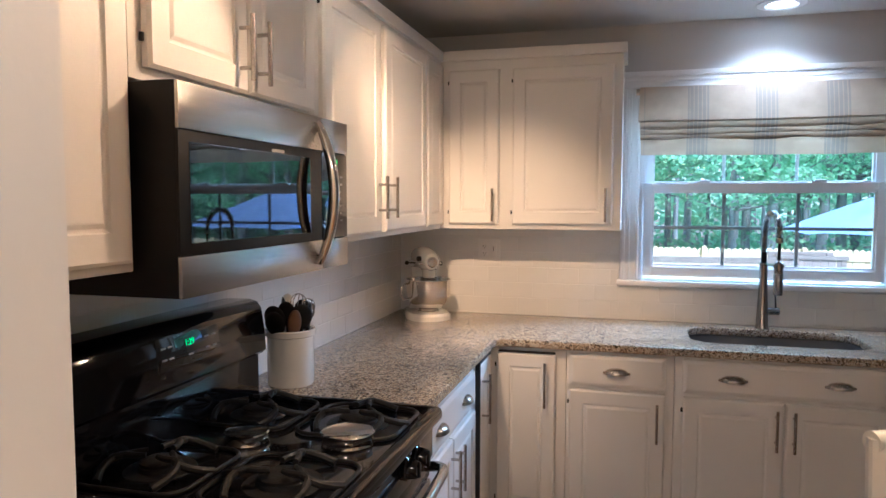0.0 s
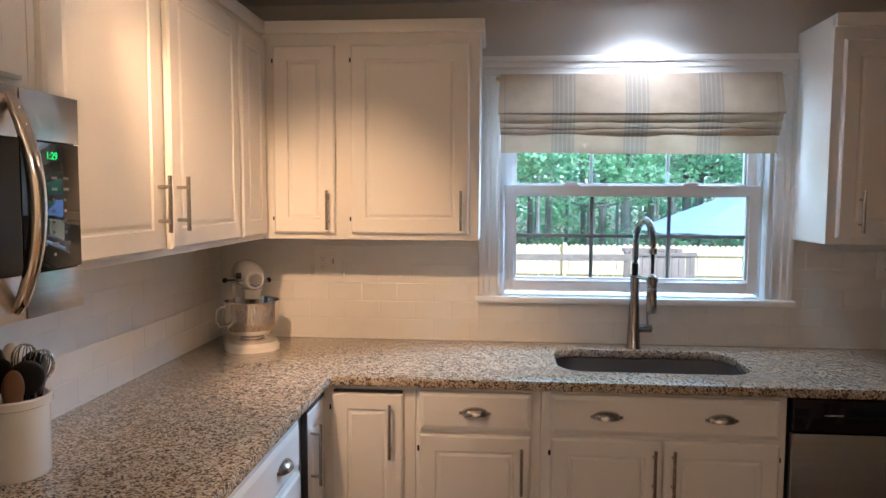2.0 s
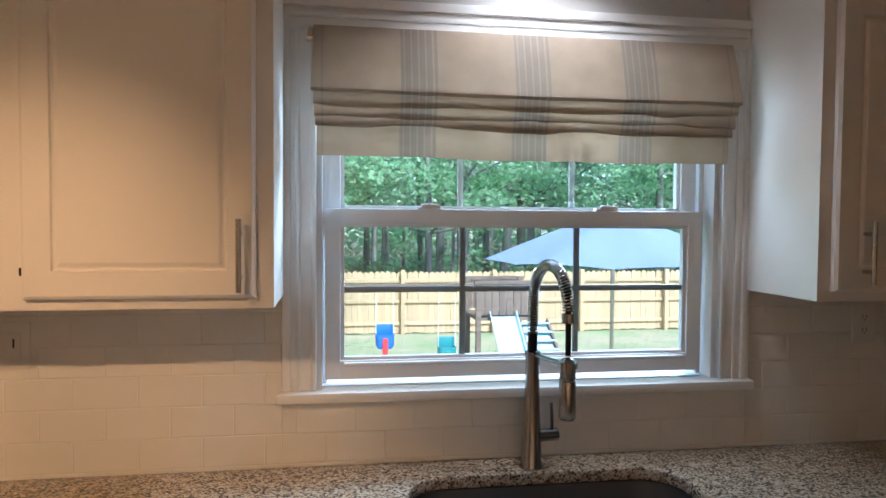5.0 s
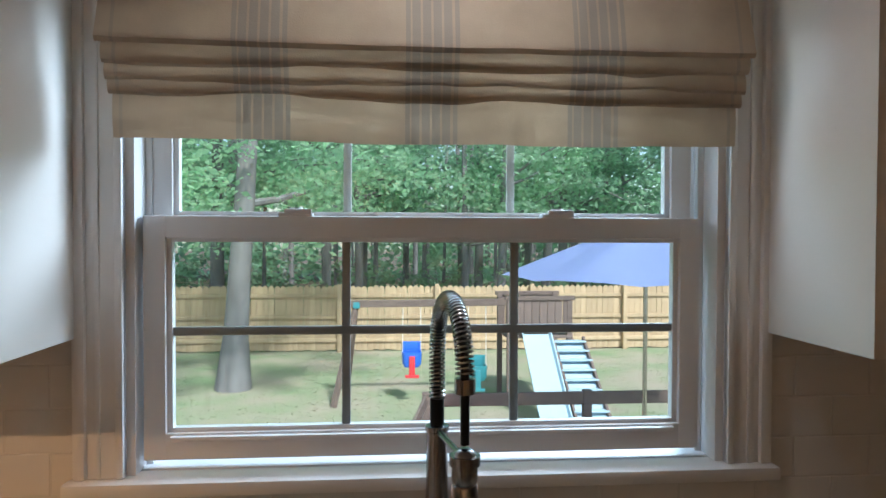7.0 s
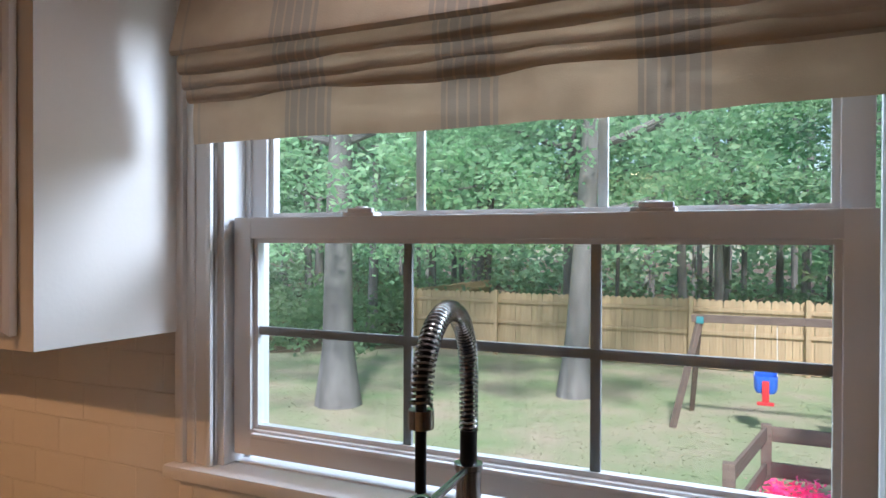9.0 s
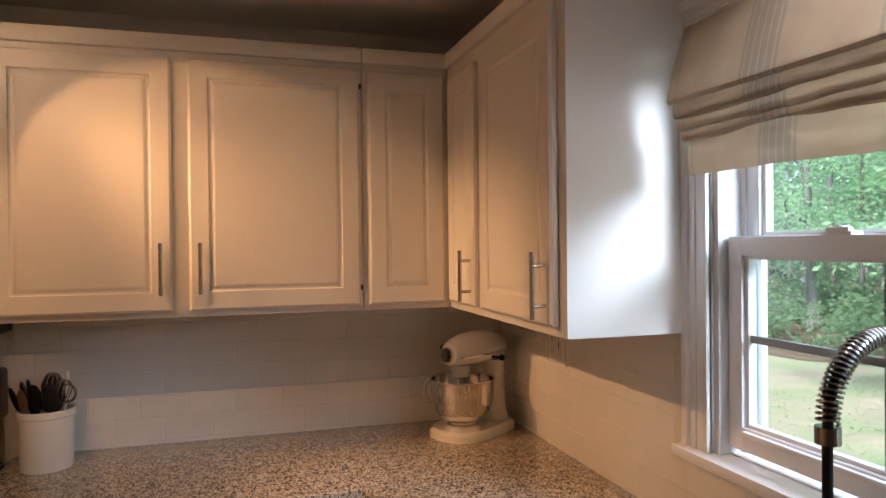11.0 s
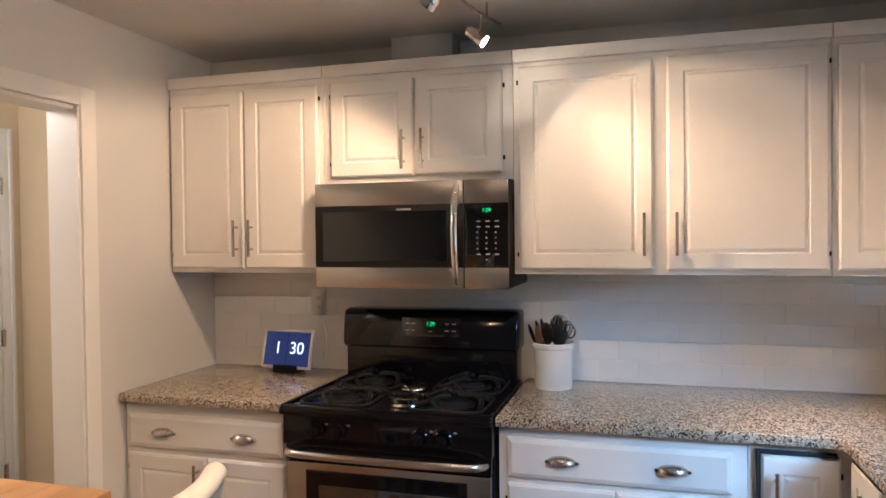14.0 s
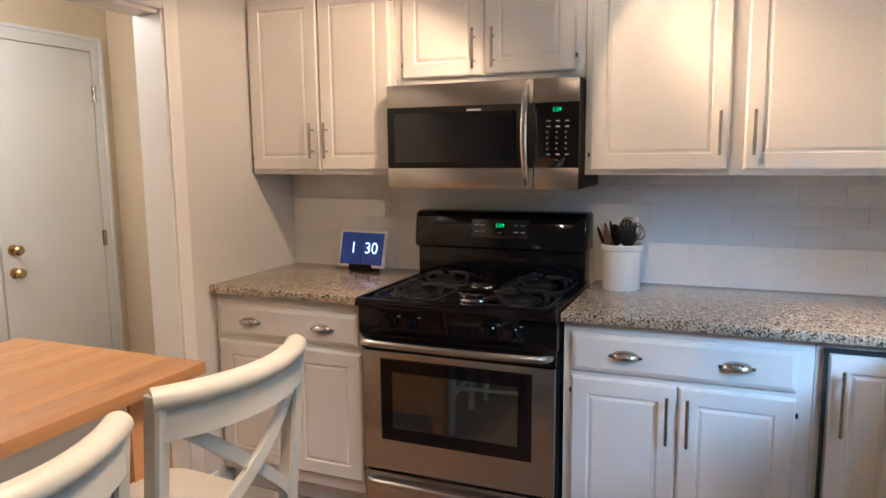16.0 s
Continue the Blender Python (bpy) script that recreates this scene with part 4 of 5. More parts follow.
def whisk(th, base, tip, r):
    a, c = Vector(base), Vector(tip)
    d = (c - a).normalized()
    u = d.orthogonal().normalized()
    v = d.cross(u)
    part("whisk_handle", rod(bmesh.new(), a, a + (c - a) * 0.55, 0.007), NICKEL, th)
    bm = bmesh.new()
    s, L = a + (c - a) * 0.55, (c - a).length * 0.45
    for k in range(5):
        o = math.cos(k * math.pi / 5) * u + math.sin(k * math.pi / 5) * v
        pts = [s + d * L * math.sin(f * math.pi / 16) + o * r * math.sin(f * math.pi / 8) * (0.6 + 0.4 * math.sin(f * math.pi / 16)) for f in range(0, 9)]
        pts += [s + d * L * math.sin(f * math.pi / 16) - o * r * math.sin(f * math.pi / 8) * (0.6 + 0.4 * math.sin(f * math.pi / 16)) for f in range(8, -1, -1)]
        tube(bm, pts, 0.0014, 5)
    part("whisk_wires", bm, NICKEL, th)


whisk(ck, (-0.01, -0.01, 0.03), (0.02, 0.025, 0.285), 0.028)
whisk(ck, (0.03, 0.01, 0.03), (0.035, 0.06, 0.265), 0.026)
for bx, by, tx, ty, tz, w, m in ((-0.02, -0.02, -0.005, -0.095, 0.235, 0.032, BLACK_SATIN), (0.0, 0.0, 0.01, -0.045, 0.262, 0.030, BLACK_SATIN), (0.02, 0.02, 0.02, 0.05, 0.255, 0.034, BLACK_SATIN), (0.0, 0.03, -0.03, 0.01, 0.268, 0.034, BLACK_SATIN), (0.03, 0.0, 0.05, -0.02, 0.25, 0.036, BLACK_SATIN), (-0.03, 0.0, -0.02, -0.07, 0.25, 0.034, BLACK_SATIN), (0.03, 0.02, 0.055, 0.03, 0.245, 0.034, BLACK_SATIN),
                                   (0.02, -0.03, 0.045, -0.055, 0.235, 0.022, DARK_WOOD), (-0.03, 0.03, -0.035, 0.05, 0.275, 0.022, PLASTIC)):
    a, c = Vector((bx, by, 0.02)), Vector((tx, ty, tz))
    bm = rod(bmesh.new(), a, a + (c - a) * 0.75, 0.0055, n=10)
    q = (c - a).to_track_quat("Z", "Y").to_matrix().to_4x4()
    bmesh.ops.create_uvsphere(bm, u_segments=16, v_segments=10, radius=1, matrix=Matrix.Translation(a + (c - a) * 0.86) @ q @ Matrix.Diagonal((w, 0.008, 0.042, 1)))
    part("spoon", bm, m, ck)
bm = tube(bmesh.new(), [(0.03, 0.03, 0.03), (0.035, 0.05, 0.20)], 0.006, 8)
tube(bm, [(0.035 + 0.004 * math.cos(a), 0.066 + 0.022 * math.cos(a), 0.225 + 0.026 * math.sin(a)) for a in [2 * math.pi * k / 16 for k in range(17)]], 0.004, 8)
part("tongs", bm, NICKEL, ck)

# ---- smart display ----
sd = thing("smart_display", "white framed smart display showing a clock, on the worktop", "display", WEST @ pose(-2.712, -0.128, CTOP, 0, 0, -5))
bm = bmesh.new()
bm = box(bm, -0.062, 0.062, -0.028, 0.060, 0.0, 0.036, 0.012)
part("stand", bm, BLACK_SATIN, sd, "dark fabric stand")
LEAN_B = pose(0, -0.012, 0.028, -14, 0, 0)
fr = part("frame", one_box(-0.127, 0.127, -0.006, 0.006, -0.010, 0.164, 0.005), PLASTIC, sd, at=LEAN_B)
part("screen", one_box(-0.114, 0.114, -0.0072, -0.0055, 0.003, 0.151), SCREEN, fr, smooth=False)
part("divider", one_box(-0.0012, 0.0012, -0.0078, -0.0070, 0.006, 0.148), BLACK_SATIN, fr, smooth=False)
text_part("digit", "1", 0.074, SCREEN_WHITE, fr, pose(-0.046, -0.0080, 0.078, 90, 0, 0))
text_part("digit", "30", 0.074, SCREEN_WHITE, fr, pose(0.050, -0.0080, 0.078, 90, 0, 0))
bm = tube(bmesh.new(), [(0.10, 0.10, 0.004), (0.13, 0.115, 0.05), (0.125, 0.124, 0.16), (0.105, 0.124, 0.22), (0.088, 0.122, 0.25)], 0.0022, 6)
part("power_cord", bm, PLASTIC, sd)

# ---- stand mixer ----
mx = thing("stand_mixer", "cream enamel stand mixer with a steel bowl in the corner", "mixer", pose(0.205, -0.200, CTOP, 0, 0, -59))
# own +x is the front of the mixer
bm = bmesh.new()
pts = [(-0.13 + 0.0, 0.085), (-0.155, 0.05), (-0.16, 0.0), (-0.155, -0.05), (-0.13, -0.085), (-0.05, -0.098), (0.05, -0.108), (0.11, -0.098), (0.15, -0.065), (0.165, 0.0), (0.15, 0.065), (0.11, 0.098), (0.05, 0.108), (-0.05, 0.098)]
lo = [bm.verts.new((x, y, 0)) for x, y in pts]
mid = [bm.verts.new((x, y, 0.022)) for x, y in pts]
top = [bm.verts.new((x * 0.94, y * 0.92, 0.034)) for x, y in pts]
for a, c in ((lo, mid), (mid, top)):
    for k in range(len(pts)):
        bm.faces.new((a[k], a[(k + 1) % len(pts)], c[(k + 1) % len(pts)], c[k]))
bm.faces.new(lo), bm.faces.new(top)
part("base", bm, MIXER_PAINT, mx)
bm = bmesh.new()
rows = []
for z, cx, rx, ry in ((0.02, -0.105, 0.062, 0.068), (0.07, -0.110, 0.048, 0.050), (0.14, -0.112, 0.042, 0.044), (0.20, -0.108, 0.048, 0.048), (0.245, -0.10, 0.055, 0.052)):
    rows.append([bm.verts.new((cx + rx * math.cos(a), ry * math.sin(a), z)) for a in [2 * math.pi * k / 20 for k in range(20)]])
for a, c in zip(rows, rows[1:]):
    for k in range(20):
        bm.faces.new((a[k], a[(k + 1) % 20], c[(k + 1) % 20], c[k]))
bm.faces.new(rows[-1])
part("column", bm, MIXER_PAINT, mx)
bm = bmesh.new()
rows = []
for x, cz, r in ((-0.170, 0.288, 0.012), (-0.160, 0.289, 0.036), (-0.13, 0.291, 0.052), (-0.07, 0.294, 0.058), (0.0, 0.294, 0.060), (0.06, 0.292, 0.056), (0.10, 0.289, 0.048), (0.122, 0.286, 0.038), (0.128, 0.285, 0.014)):
    rows.append([bm.verts.new((x, 0.92 * r * math.cos(a), cz + r * math.sin(a))) for a in [2 * math.pi * k / 24 for k in range(24)]])
for a, c in zip(rows, rows[1:]):
    for k in range(24):
        bm.faces.new((a[k], a[(k + 1) % 24], c[(k + 1) % 24], c[k]))
bm.faces.new(rows[0]), bm.faces.new(rows[-1])
hd2 = part("motor_head", bm, MIXER_PAINT, mx)
part("trim_band", lathe(bmesh.new(), [(0.0, 0.0), (0.022, 0.0), (0.026, 0.006), (0.026, 0.016), (0.022, 0.020), (0.0, 0.020)], 24, pose(0.118, 0, 0.285, 0, 90, 0)), CHROME, hd2)
part("beater_hub", lathe(bmesh.new(), [(0.0, 0.205), (0.030, 0.205), (0.034, 0.212), (0.034, 0.236), (0.040, 0.245), (0.0, 0.246)], 24, pose(0.065, 0, 0)), MIXER_PAINT, hd2)
part("beater_shaft", rod(bmesh.new(), (0.065, 0, 0.10), (0.065, 0, 0.206), 0.007), CHROME, mx)
bm = rod(bmesh.new(), (-0.02, -0.05, 0.272), (-0.02, -0.088, 0.272), 0.004)
bmesh.ops.create_uvsphere(bm, u_segments=14, v_segments=10, radius=0.011, matrix=pose(-0.02, -0.092, 0.272))
part("speed_knob", bm, BLACK_SATIN, hd2)
bm = rod(bmesh.new(), (-0.05, 0.05, 0.262), (-0.05, 0.088, 0.262), 0.004)
bmesh.ops.create_uvsphere(bm, u_segments=14, v_segments=10, radius=0.011, matrix=pose(-0.05, 0.092, 0.262))
part("lock_knob", bm, BLACK_SATIN, hd2)
part("attachment_knob", lathe(bmesh.new(), [(0.0, 0.0), (0.012, 0.0), (0.013, 0.014), (0.010, 0.020), (0.0, 0.020)], 18, pose(0.085, -0.046, 0.300, 90, 0, 0)), BLACK_SATIN, hd2)
part("side_band", one_box(-0.12, 0.11, -0.0565, 0.0565, 0.272, 0.280, 0.002), CHROME, hd2)
bw = part("bowl", lathe(bmesh.new(), [(0.0, 0.045), (0.050, 0.042), (0.054, 0.046), (0.047, 0.052), (0.066, 0.058), (0.094, 0.084), (0.106, 0.125), (0.110, 0.19), (0.115, 0.196), (0.114, 0.199), (0.107, 0.195), (0.103, 0.125), (0.091, 0.088), (0.062, 0.064), (0.0, 0.060)], 48, pose(0.055, 0, 0)), CHROME, mx, "polished steel bowl")
part("bowl_handle", tube(bmesh.new(), [(0.075, -0.104, 0.178), (0.085, -0.130, 0.180), (0.09, -0.145, 0.165), (0.09, -0.146, 0.125), (0.085, -0.132, 0.103), (0.075, -0.096, 0.108)], [0.005, 0.006, 0.007, 0.007, 0.006, 0.005], 10), CHROME, bw)
part("bowl_clamp", lathe(bmesh.new(), [(0.0, 0.032), (0.058, 0.032), (0.058, 0.042), (0.0, 0.044)], 28, pose(0.055, 0, 0)), CHROME, mx)

# ---- spring faucet ----
FX, FY = 1.781, -0.086
fa = thing("faucet", "brushed steel pull-down faucet with a spring neck", "faucet", pose(FX, FY, CTOP, 0, 0, 7))
part("body", lathe(bmesh.new(), [(0.0, 0.0), (0.031, 0.0), (0.031, 0.004), (0.027, 0.012), (0.019, 0.20), (0.0185, 0.292), (0.021, 0.294), (0.021, 0.302), (0.014, 0.304), (0.0, 0.304)], 32), FAUCET, fa)
part("neck_collar", lathe(bmesh.new(), [(0.0, 0.300), (0.0125, 0.300), (0.0125, 0.350), (0.0, 0.350)], 20), BLACK_SATIN, fa)
AR, AZ = 0.102, 0.430


def neck(f):
    """A point on the neck, f from 0 at the collar to 1 above the spray head."""
    up, down = AZ - 0.35, 0.0
    total = up + math.pi * AR
    s = f * total
    if s < up:
        return Vector((0, 0, 0.35 + s))
    a = (s - up) / AR
    return Vector((0, -AR + AR * math.cos(a), AZ + AR * math.sin(a)))


core = [neck(k / 30) for k in range(31)] + [Vector((0, -2 * AR - 0.001, AZ - 0.005 - 0.012 * k)) for k in range(1, 9)]
part("hose", tube(bmesh.new(), core, 0.0068, 10), BLACK_SATIN, fa)
coil, turns = [], 58
for k in range(turns * 10 + 1):
    f = k / (turns * 10)
    p, d = neck(f), (neck(min(1, f + 0.004)) - neck(max(0, f - 0.004))).normalized()
    u = Vector((1, 0, 0))
    v = d.cross(u)
    a = 2 * math.pi * k / 10
    coil.append(p + 0.0128 * (math.cos(a) * u + math.sin(a) * v))
part("spring", tube(bmesh.new(), coil, 0.0023, 5), FAUCET, fa, "open coil spring")
part("spring_collar", lathe(bmesh.new(), [(0.0, 0.0), (0.0155, 0.0), (0.0155, 0.022), (0.0, 0.022)], 20, pose(0, -2 * AR, AZ - 0.026)), FAUCET, fa)
part("spray_head", lathe(bmesh.new(), [(0.0, 0.180), (0.017, 0.180), (0.0195, 0.186), (0.0195, 0.268), (0.017, 0.272), (0.019, 0.276), (0.019, 0.312), (0.015, 0.320), (0.008, 0.324), (0.0, 0.324)], 24, pose(0, -2 * AR, 0)), FAUCET, fa)
bm = tube(bmesh.new(), [(0, -0.012, 0.295), (0, -0.10, 0.300), (0, -2 * AR + 0.015, 0.306)], 0.0055, 10)
part("docking_arm", lathe(bm, [(0.0195, 0.300), (0.023, 0.300), (0.023, 0.314), (0.0195, 0.314)], 24, pose(0, -2 * AR, 0)), FAUCET, fa)
bm = rod(bmesh.new(), (0.012, 0, 0.080), (0.072, 0, 0.080), 0.0165, n=24)
hb = part("valve", bm, FAUCET, fa)
part("lever", rod(bmesh.new(), (0.058, 0, 0.090), (0.050, -0.012, 0.168), 0.0045, 0.0038, 12), FAUCET, hb)

# ---- outlets ----


def outlet(wall, x, z, double, label):
    th = thing("wall_outlet", label, "outlet", wall @ pose(x, -0.011, z), "outlets on the splashback")
    w = 0.058 if double else 0.036
    part("plate", rings(bmesh.new(), 2 * w, 0.116, [(0.0, 0.0), (0.0, 0.004), (0.004, 0.006)]), PLASTIC, th)
    if double:
        part("switch_rocker", one_box(0.007, 0.039, -0.0085, -0.005, -0.034, 0.034, 0.002), PLASTIC, th)
        part("switch_slot", one_box(0.021, 0.025, -0.0092, -0.0084, -0.004, 0.018), DARK_GAP, th, smooth=False)
    for cx in ((-0.023,) if double else (0.0,)):
        for cz in (-0.019, 0.019):
            part("socket", one_box(cx - 0.016, cx + 0.016, -0.0075, -0.005, cz - 0.014, cz + 0.014, 0.001), PLASTIC, th)
            for s in (-0.006, 0.006):
                part("slot", one_box(cx + s - 0.001, cx + s + 0.001, -0.0082, -0.0074, cz - 0.002, cz + 0.007), DARK_GAP, th, smooth=False)
            part("ground_slot", rod(bmesh.new(), (cx, -0.0074, cz - 0.008), (cx, -0.0082, cz - 0.008), 0.0022, n=8), DARK_GAP, th)


outlet(NORTH, 0.490, 1.241, True, "white plate with a socket and a switch on the tiles")
outlet(NORTH, 2.797, 1.26, False, "white single outlet plate on the tiled splashback")
outlet(WEST, -2.612, 1.212, False, "white outlet plate above the smart display")

# ---- track light and recessed lamp ----
tk = thing("track_light", "chrome ceiling track light with swivelling halogen spot heads", "track light", pose(1.1, -1.72, ROOF))
part("canopy", lathe(bmesh.new(), [(0.0, -0.022), (0.055, -0.022), (0.06, -0.016), (0.06, 0.0), (0.0, 0.0)], 28), NICKEL, tk)
rail = [(-0.75, 0.02, -0.055), (-0.58, -0.03, -0.055), (-0.20, -0.08, -0.055), (0.25, 0.0, -0.055), (0.68, 0.12, -0.055), (1.12, 0.27, -0.055)]
fine = []
for a, c in zip(rail, rail[1:]):
    for k in range(6):
        fine.append(tuple(p + (q - p) * k / 6 for p, q in zip(a, c)))
part("rail", tube(bmesh.new(), fine + [rail[-1]], 0.006, 8), NICKEL, tk)
for x, y in ((-0.66, -0.01), (-0.42, -0.05), (0.45, 0.055), (0.0, -0.045), (0.9, 0.195)):
    part("stem", rod(bmesh.new(), (x, y, -0.055), (x, y, 0.0), 0.004), NICKEL, tk)
# the two added fill heads are built like the others
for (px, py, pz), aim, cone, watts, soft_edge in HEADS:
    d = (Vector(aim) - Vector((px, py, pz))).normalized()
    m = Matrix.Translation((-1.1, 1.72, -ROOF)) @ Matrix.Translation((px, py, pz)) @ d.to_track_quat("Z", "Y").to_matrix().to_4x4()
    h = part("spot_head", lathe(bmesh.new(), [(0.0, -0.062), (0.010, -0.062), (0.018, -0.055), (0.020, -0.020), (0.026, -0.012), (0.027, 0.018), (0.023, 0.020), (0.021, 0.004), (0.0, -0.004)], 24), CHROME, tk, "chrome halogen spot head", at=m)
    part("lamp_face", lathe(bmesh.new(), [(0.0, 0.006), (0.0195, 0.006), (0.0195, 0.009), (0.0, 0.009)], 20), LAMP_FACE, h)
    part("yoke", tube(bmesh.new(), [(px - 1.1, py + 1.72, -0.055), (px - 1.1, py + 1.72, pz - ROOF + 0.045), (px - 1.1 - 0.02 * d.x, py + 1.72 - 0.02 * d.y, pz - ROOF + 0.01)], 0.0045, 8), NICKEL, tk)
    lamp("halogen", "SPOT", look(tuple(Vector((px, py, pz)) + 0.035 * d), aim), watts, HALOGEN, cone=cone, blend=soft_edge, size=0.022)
cn = thing("recessed_light", "round white recessed ceiling lamp above the sink", "ceiling light", pose(1.795, -0.215, ROOF))
part("trim_ring", lathe(bmesh.new(), [(0.062, -0.001), (0.098, -0.001), (0.098, -0.005), (0.068, -0.009), (0.062, -0.004)], 36), TRIM, cn)
part("lens", lathe(bmesh.new(), [(0.0, -0.010), (0.030, -0.009), (0.052, -0.005), (0.061, -0.001), (0.0, -0.001)], 32), CAN_FACE, cn)
lamp("recessed_lamp", "SPOT", look((1.795, -0.215, ROOF - 0.018), (1.795, -0.215, 0)), 8.5, (1.0, 0.96, 0.91), cone=132, blend=0.6, size=0.05)

# ---- table and chairs ----
TX0, TX1, TY0, TY1, TZ = 1.514, 3.05, -3.120, -2.418, 0.91
tb = thing("table", "counter-height pine table against the south wall", "table", pose((TX0 + TX1) / 2, (TY0 + TY1) / 2, 0))
wx, wy = (TX1 - TX0) / 2, (TY1 - TY0) / 2
plank_w = 2 * wy / 6
for k in range(6):
    bm = box(bmesh.new(), -wx + random.uniform(0, 0.0008), wx, -wy + k * plank_w + 0.0004, -wy + (k + 1) * plank_w - 0.0004, TZ - 0.032, TZ, 0.0018)
    part("top_plank", bm, PINE_TOP, tb, "honey pine plank")
part("apron", one_box(-wx + 0.215, wx - 0.05, wy - 0.075, wy - 0.055, TZ - 0.125, TZ - 0.033, 0.002), CHAIR_PAINT, tb)
part("apron", one_box(-wx + 0.05, -wx + 0.07, -wy + 0.05, wy - 0.055, TZ - 0.125, TZ - 0.033, 0.002), CHAIR_PAINT, tb)
part("side_panel", one_box(-wx + 0.09, -wx + 0.115, -wy + 0.02, wy - 0.12, 0.09, TZ - 0.033, 0.002), PINE_TOP, tb, "pine side panel")
for x in (-wx + 0.075, wx - 0.075):
    for y in (-wy + 0.06, wy - 0.085):
        if x < 0 < y:
            part("leg", one_box(-wx + 0.085, -wx + 0.21, y - 0.034, y + 0.034, 0, TZ - 0.033, 0.004), PINE_TOP, tb, "broad honey pine leg")
            continue
        part("leg", one_box(x - 0.034, x + 0.034, y - 0.034, y + 0.034, 0, TZ - 0.033, 0.004), CHAIR_PAINT, tb, "cream painted leg")


def chair(m):
    """A cross-back counter chair; own -y is the way the sitter faces, the back stands at y = 0."""
    th = thing("chair", "cream painted counter chair with a curved cross back", "chair", m, "chairs at the table")

    def bow(u, z):
        """A point of the curved back, u from -1 to 1."""
        return Vector((0.186 * u * (1 + 0.03 * (z - 0.7)), 0.055 * (1 - u * u) - 0.025 + 0.10 * max(0, z - 0.66), z))

    top = [bow(-1.05 + 2.10 * k / 16, 1.045) for k in range(17)]
    bm = bmesh.new()
    rows = []
    for k, p in enumerate(top):
        t = (top[min(k + 1, 16)] - top[max(k - 1, 0)]).normalized()
        o = Vector((t.y, -t.x, 0))
        prof = [(0.0, -0.082), (0.011, -0.078), (0.012, -0.020)] + [(0.0235 * math.cos(radians(a)), 0.022 * math.sin(radians(a)) - 0.002) for a in range(-50, 231, 20)] + [(-0.011, -0.020), (-0.011, -0.078)]
        rows.append([bm.verts.new(p + o * a + Vector((0, 0, c - 0.012))) for a, c in prof])
    n = len(rows[0])
    for a, c in zip(rows, rows[1:]):
        for k in range(n):
            bm.faces.new((a[k], a[(k + 1) % n], c[(k + 1) % n], c[k]))
    bm.faces.new(rows[0]), bm.faces.new(rows[-1])
    part("top_rail", bm, CHAIR_PAINT, th)
    for s in (-1, 1):
        bm = bmesh.new()
        rows = []
        for z in (0.0, 0.30, 0.60, 0.68, 0.80, 0.92, 1.040):
            p = bow(s * 1.0, max(z, 0.66))
            if z < 0.66:
                p = Vector((s * 0.186, -0.025 + (0.66 - z) * 0.10, z))
            rows.append([bm.verts.new((p.x + a * 0.016, p.y + c * 0.019, z)) for a, c in ((-1, -0.7), (-0.7, -1), (0.7, -1), (1, -0.7), (1, 0.7), (0.7, 1), (-0.7, 1), (-1, 0.7))])
        for a, c in zip(rows, rows[1:]):
            for k in range(8):
                bm.faces.new((a[k], a[(k + 1) % 8], c[(k + 1) % 8], c[k]))
        bm.faces.new(rows[0]), bm.faces.new(rows[-1])
        part("back_post", bm, CHAIR_PAINT, th)
        bm = bmesh.new()
        rows = []
        for k in range(15):
            f = k / 14
            u = s * (-0.93 + 1.86 * f)
            p = bow(u, 0.985 - 0.285 * f)
            p.y += 0.004 * s
            w = 0.017
            rows.append([bm.verts.new(p + Vector((a, c, b))) for a, c, b in ((0, -0.007, w), (0, 0.007, w), (0, 0.007, -w), (0, -0.007, -w))])
        for a, c in zip(rows, rows[1:]):
            for k in range(4):
                bm.faces.new((a[k], a[(k + 1) % 4], c[(k + 1) % 4], c[k]))
        bm.faces.new(rows[0]), bm.faces.new(rows[-1])
        part("cross_slat", bm, CHAIR_PAINT, th)
        part("front_leg", rod(bmesh.new(), (s * 0.19, -0.40, 0.0), (s * 0.185, -0.385, 0.63), 0.016, 0.020, 12), CHAIR_PAINT, th)
        part("side_stretcher", rod(bmesh.new(), (s * 0.19, -0.395, 0.25), (s * 0.186, 0.01, 0.25), 0.010, n=10), CHAIR_PAINT, th)
    part("foot_rail", rod(bmesh.new(), (-0.19, -0.396, 0.20), (0.19, -0.396, 0.20), 0.011, n=10), CHAIR_PAINT, th)
    bm = bmesh.new()
    pts = round_rect(-0.215, 0.215, -0.43, -0.005, 0.07, 6)
    lv = [[bm.verts.new((x * g, -0.2175 + (y + 0.2175) * g, z)) for x, y in pts] for g, z in ((0.97, 0.632), (1.0, 0.640), (1.0, 0.652), (0.97, 0.660), (0.80, 0.655))]
    for a, c in zip(lv, lv[1:]):
        for k in range(len(pts)):
            bm.faces.new((a[k], a[(k + 1) % len(pts)], c[(k + 1) % len(pts)], c[k]))
    bm.faces.new(lv[0]), bm.faces.new(lv[-1])
    part("seat", bm, CHAIR_PAINT, th, "cream painted saddle seat")
    return th


c1 = chair(pose(1.852, -2.058, 0, 0, 0, -4))
copy_thing(c1, pose(2.345, -2.03, 0, 0, 0, 3))

# ---- outdoors ----
GZ = -1.35
rng = np.random.default_rng(7)
bm = bmesh.new()
bmesh.ops.create_grid(bm, x_segments=60, y_segments=60, size=600, matrix=pose(0, 0, GZ))
solo("ground", bm, GRASS, "patchy green and brown back lawn", "ground", kind="structure")

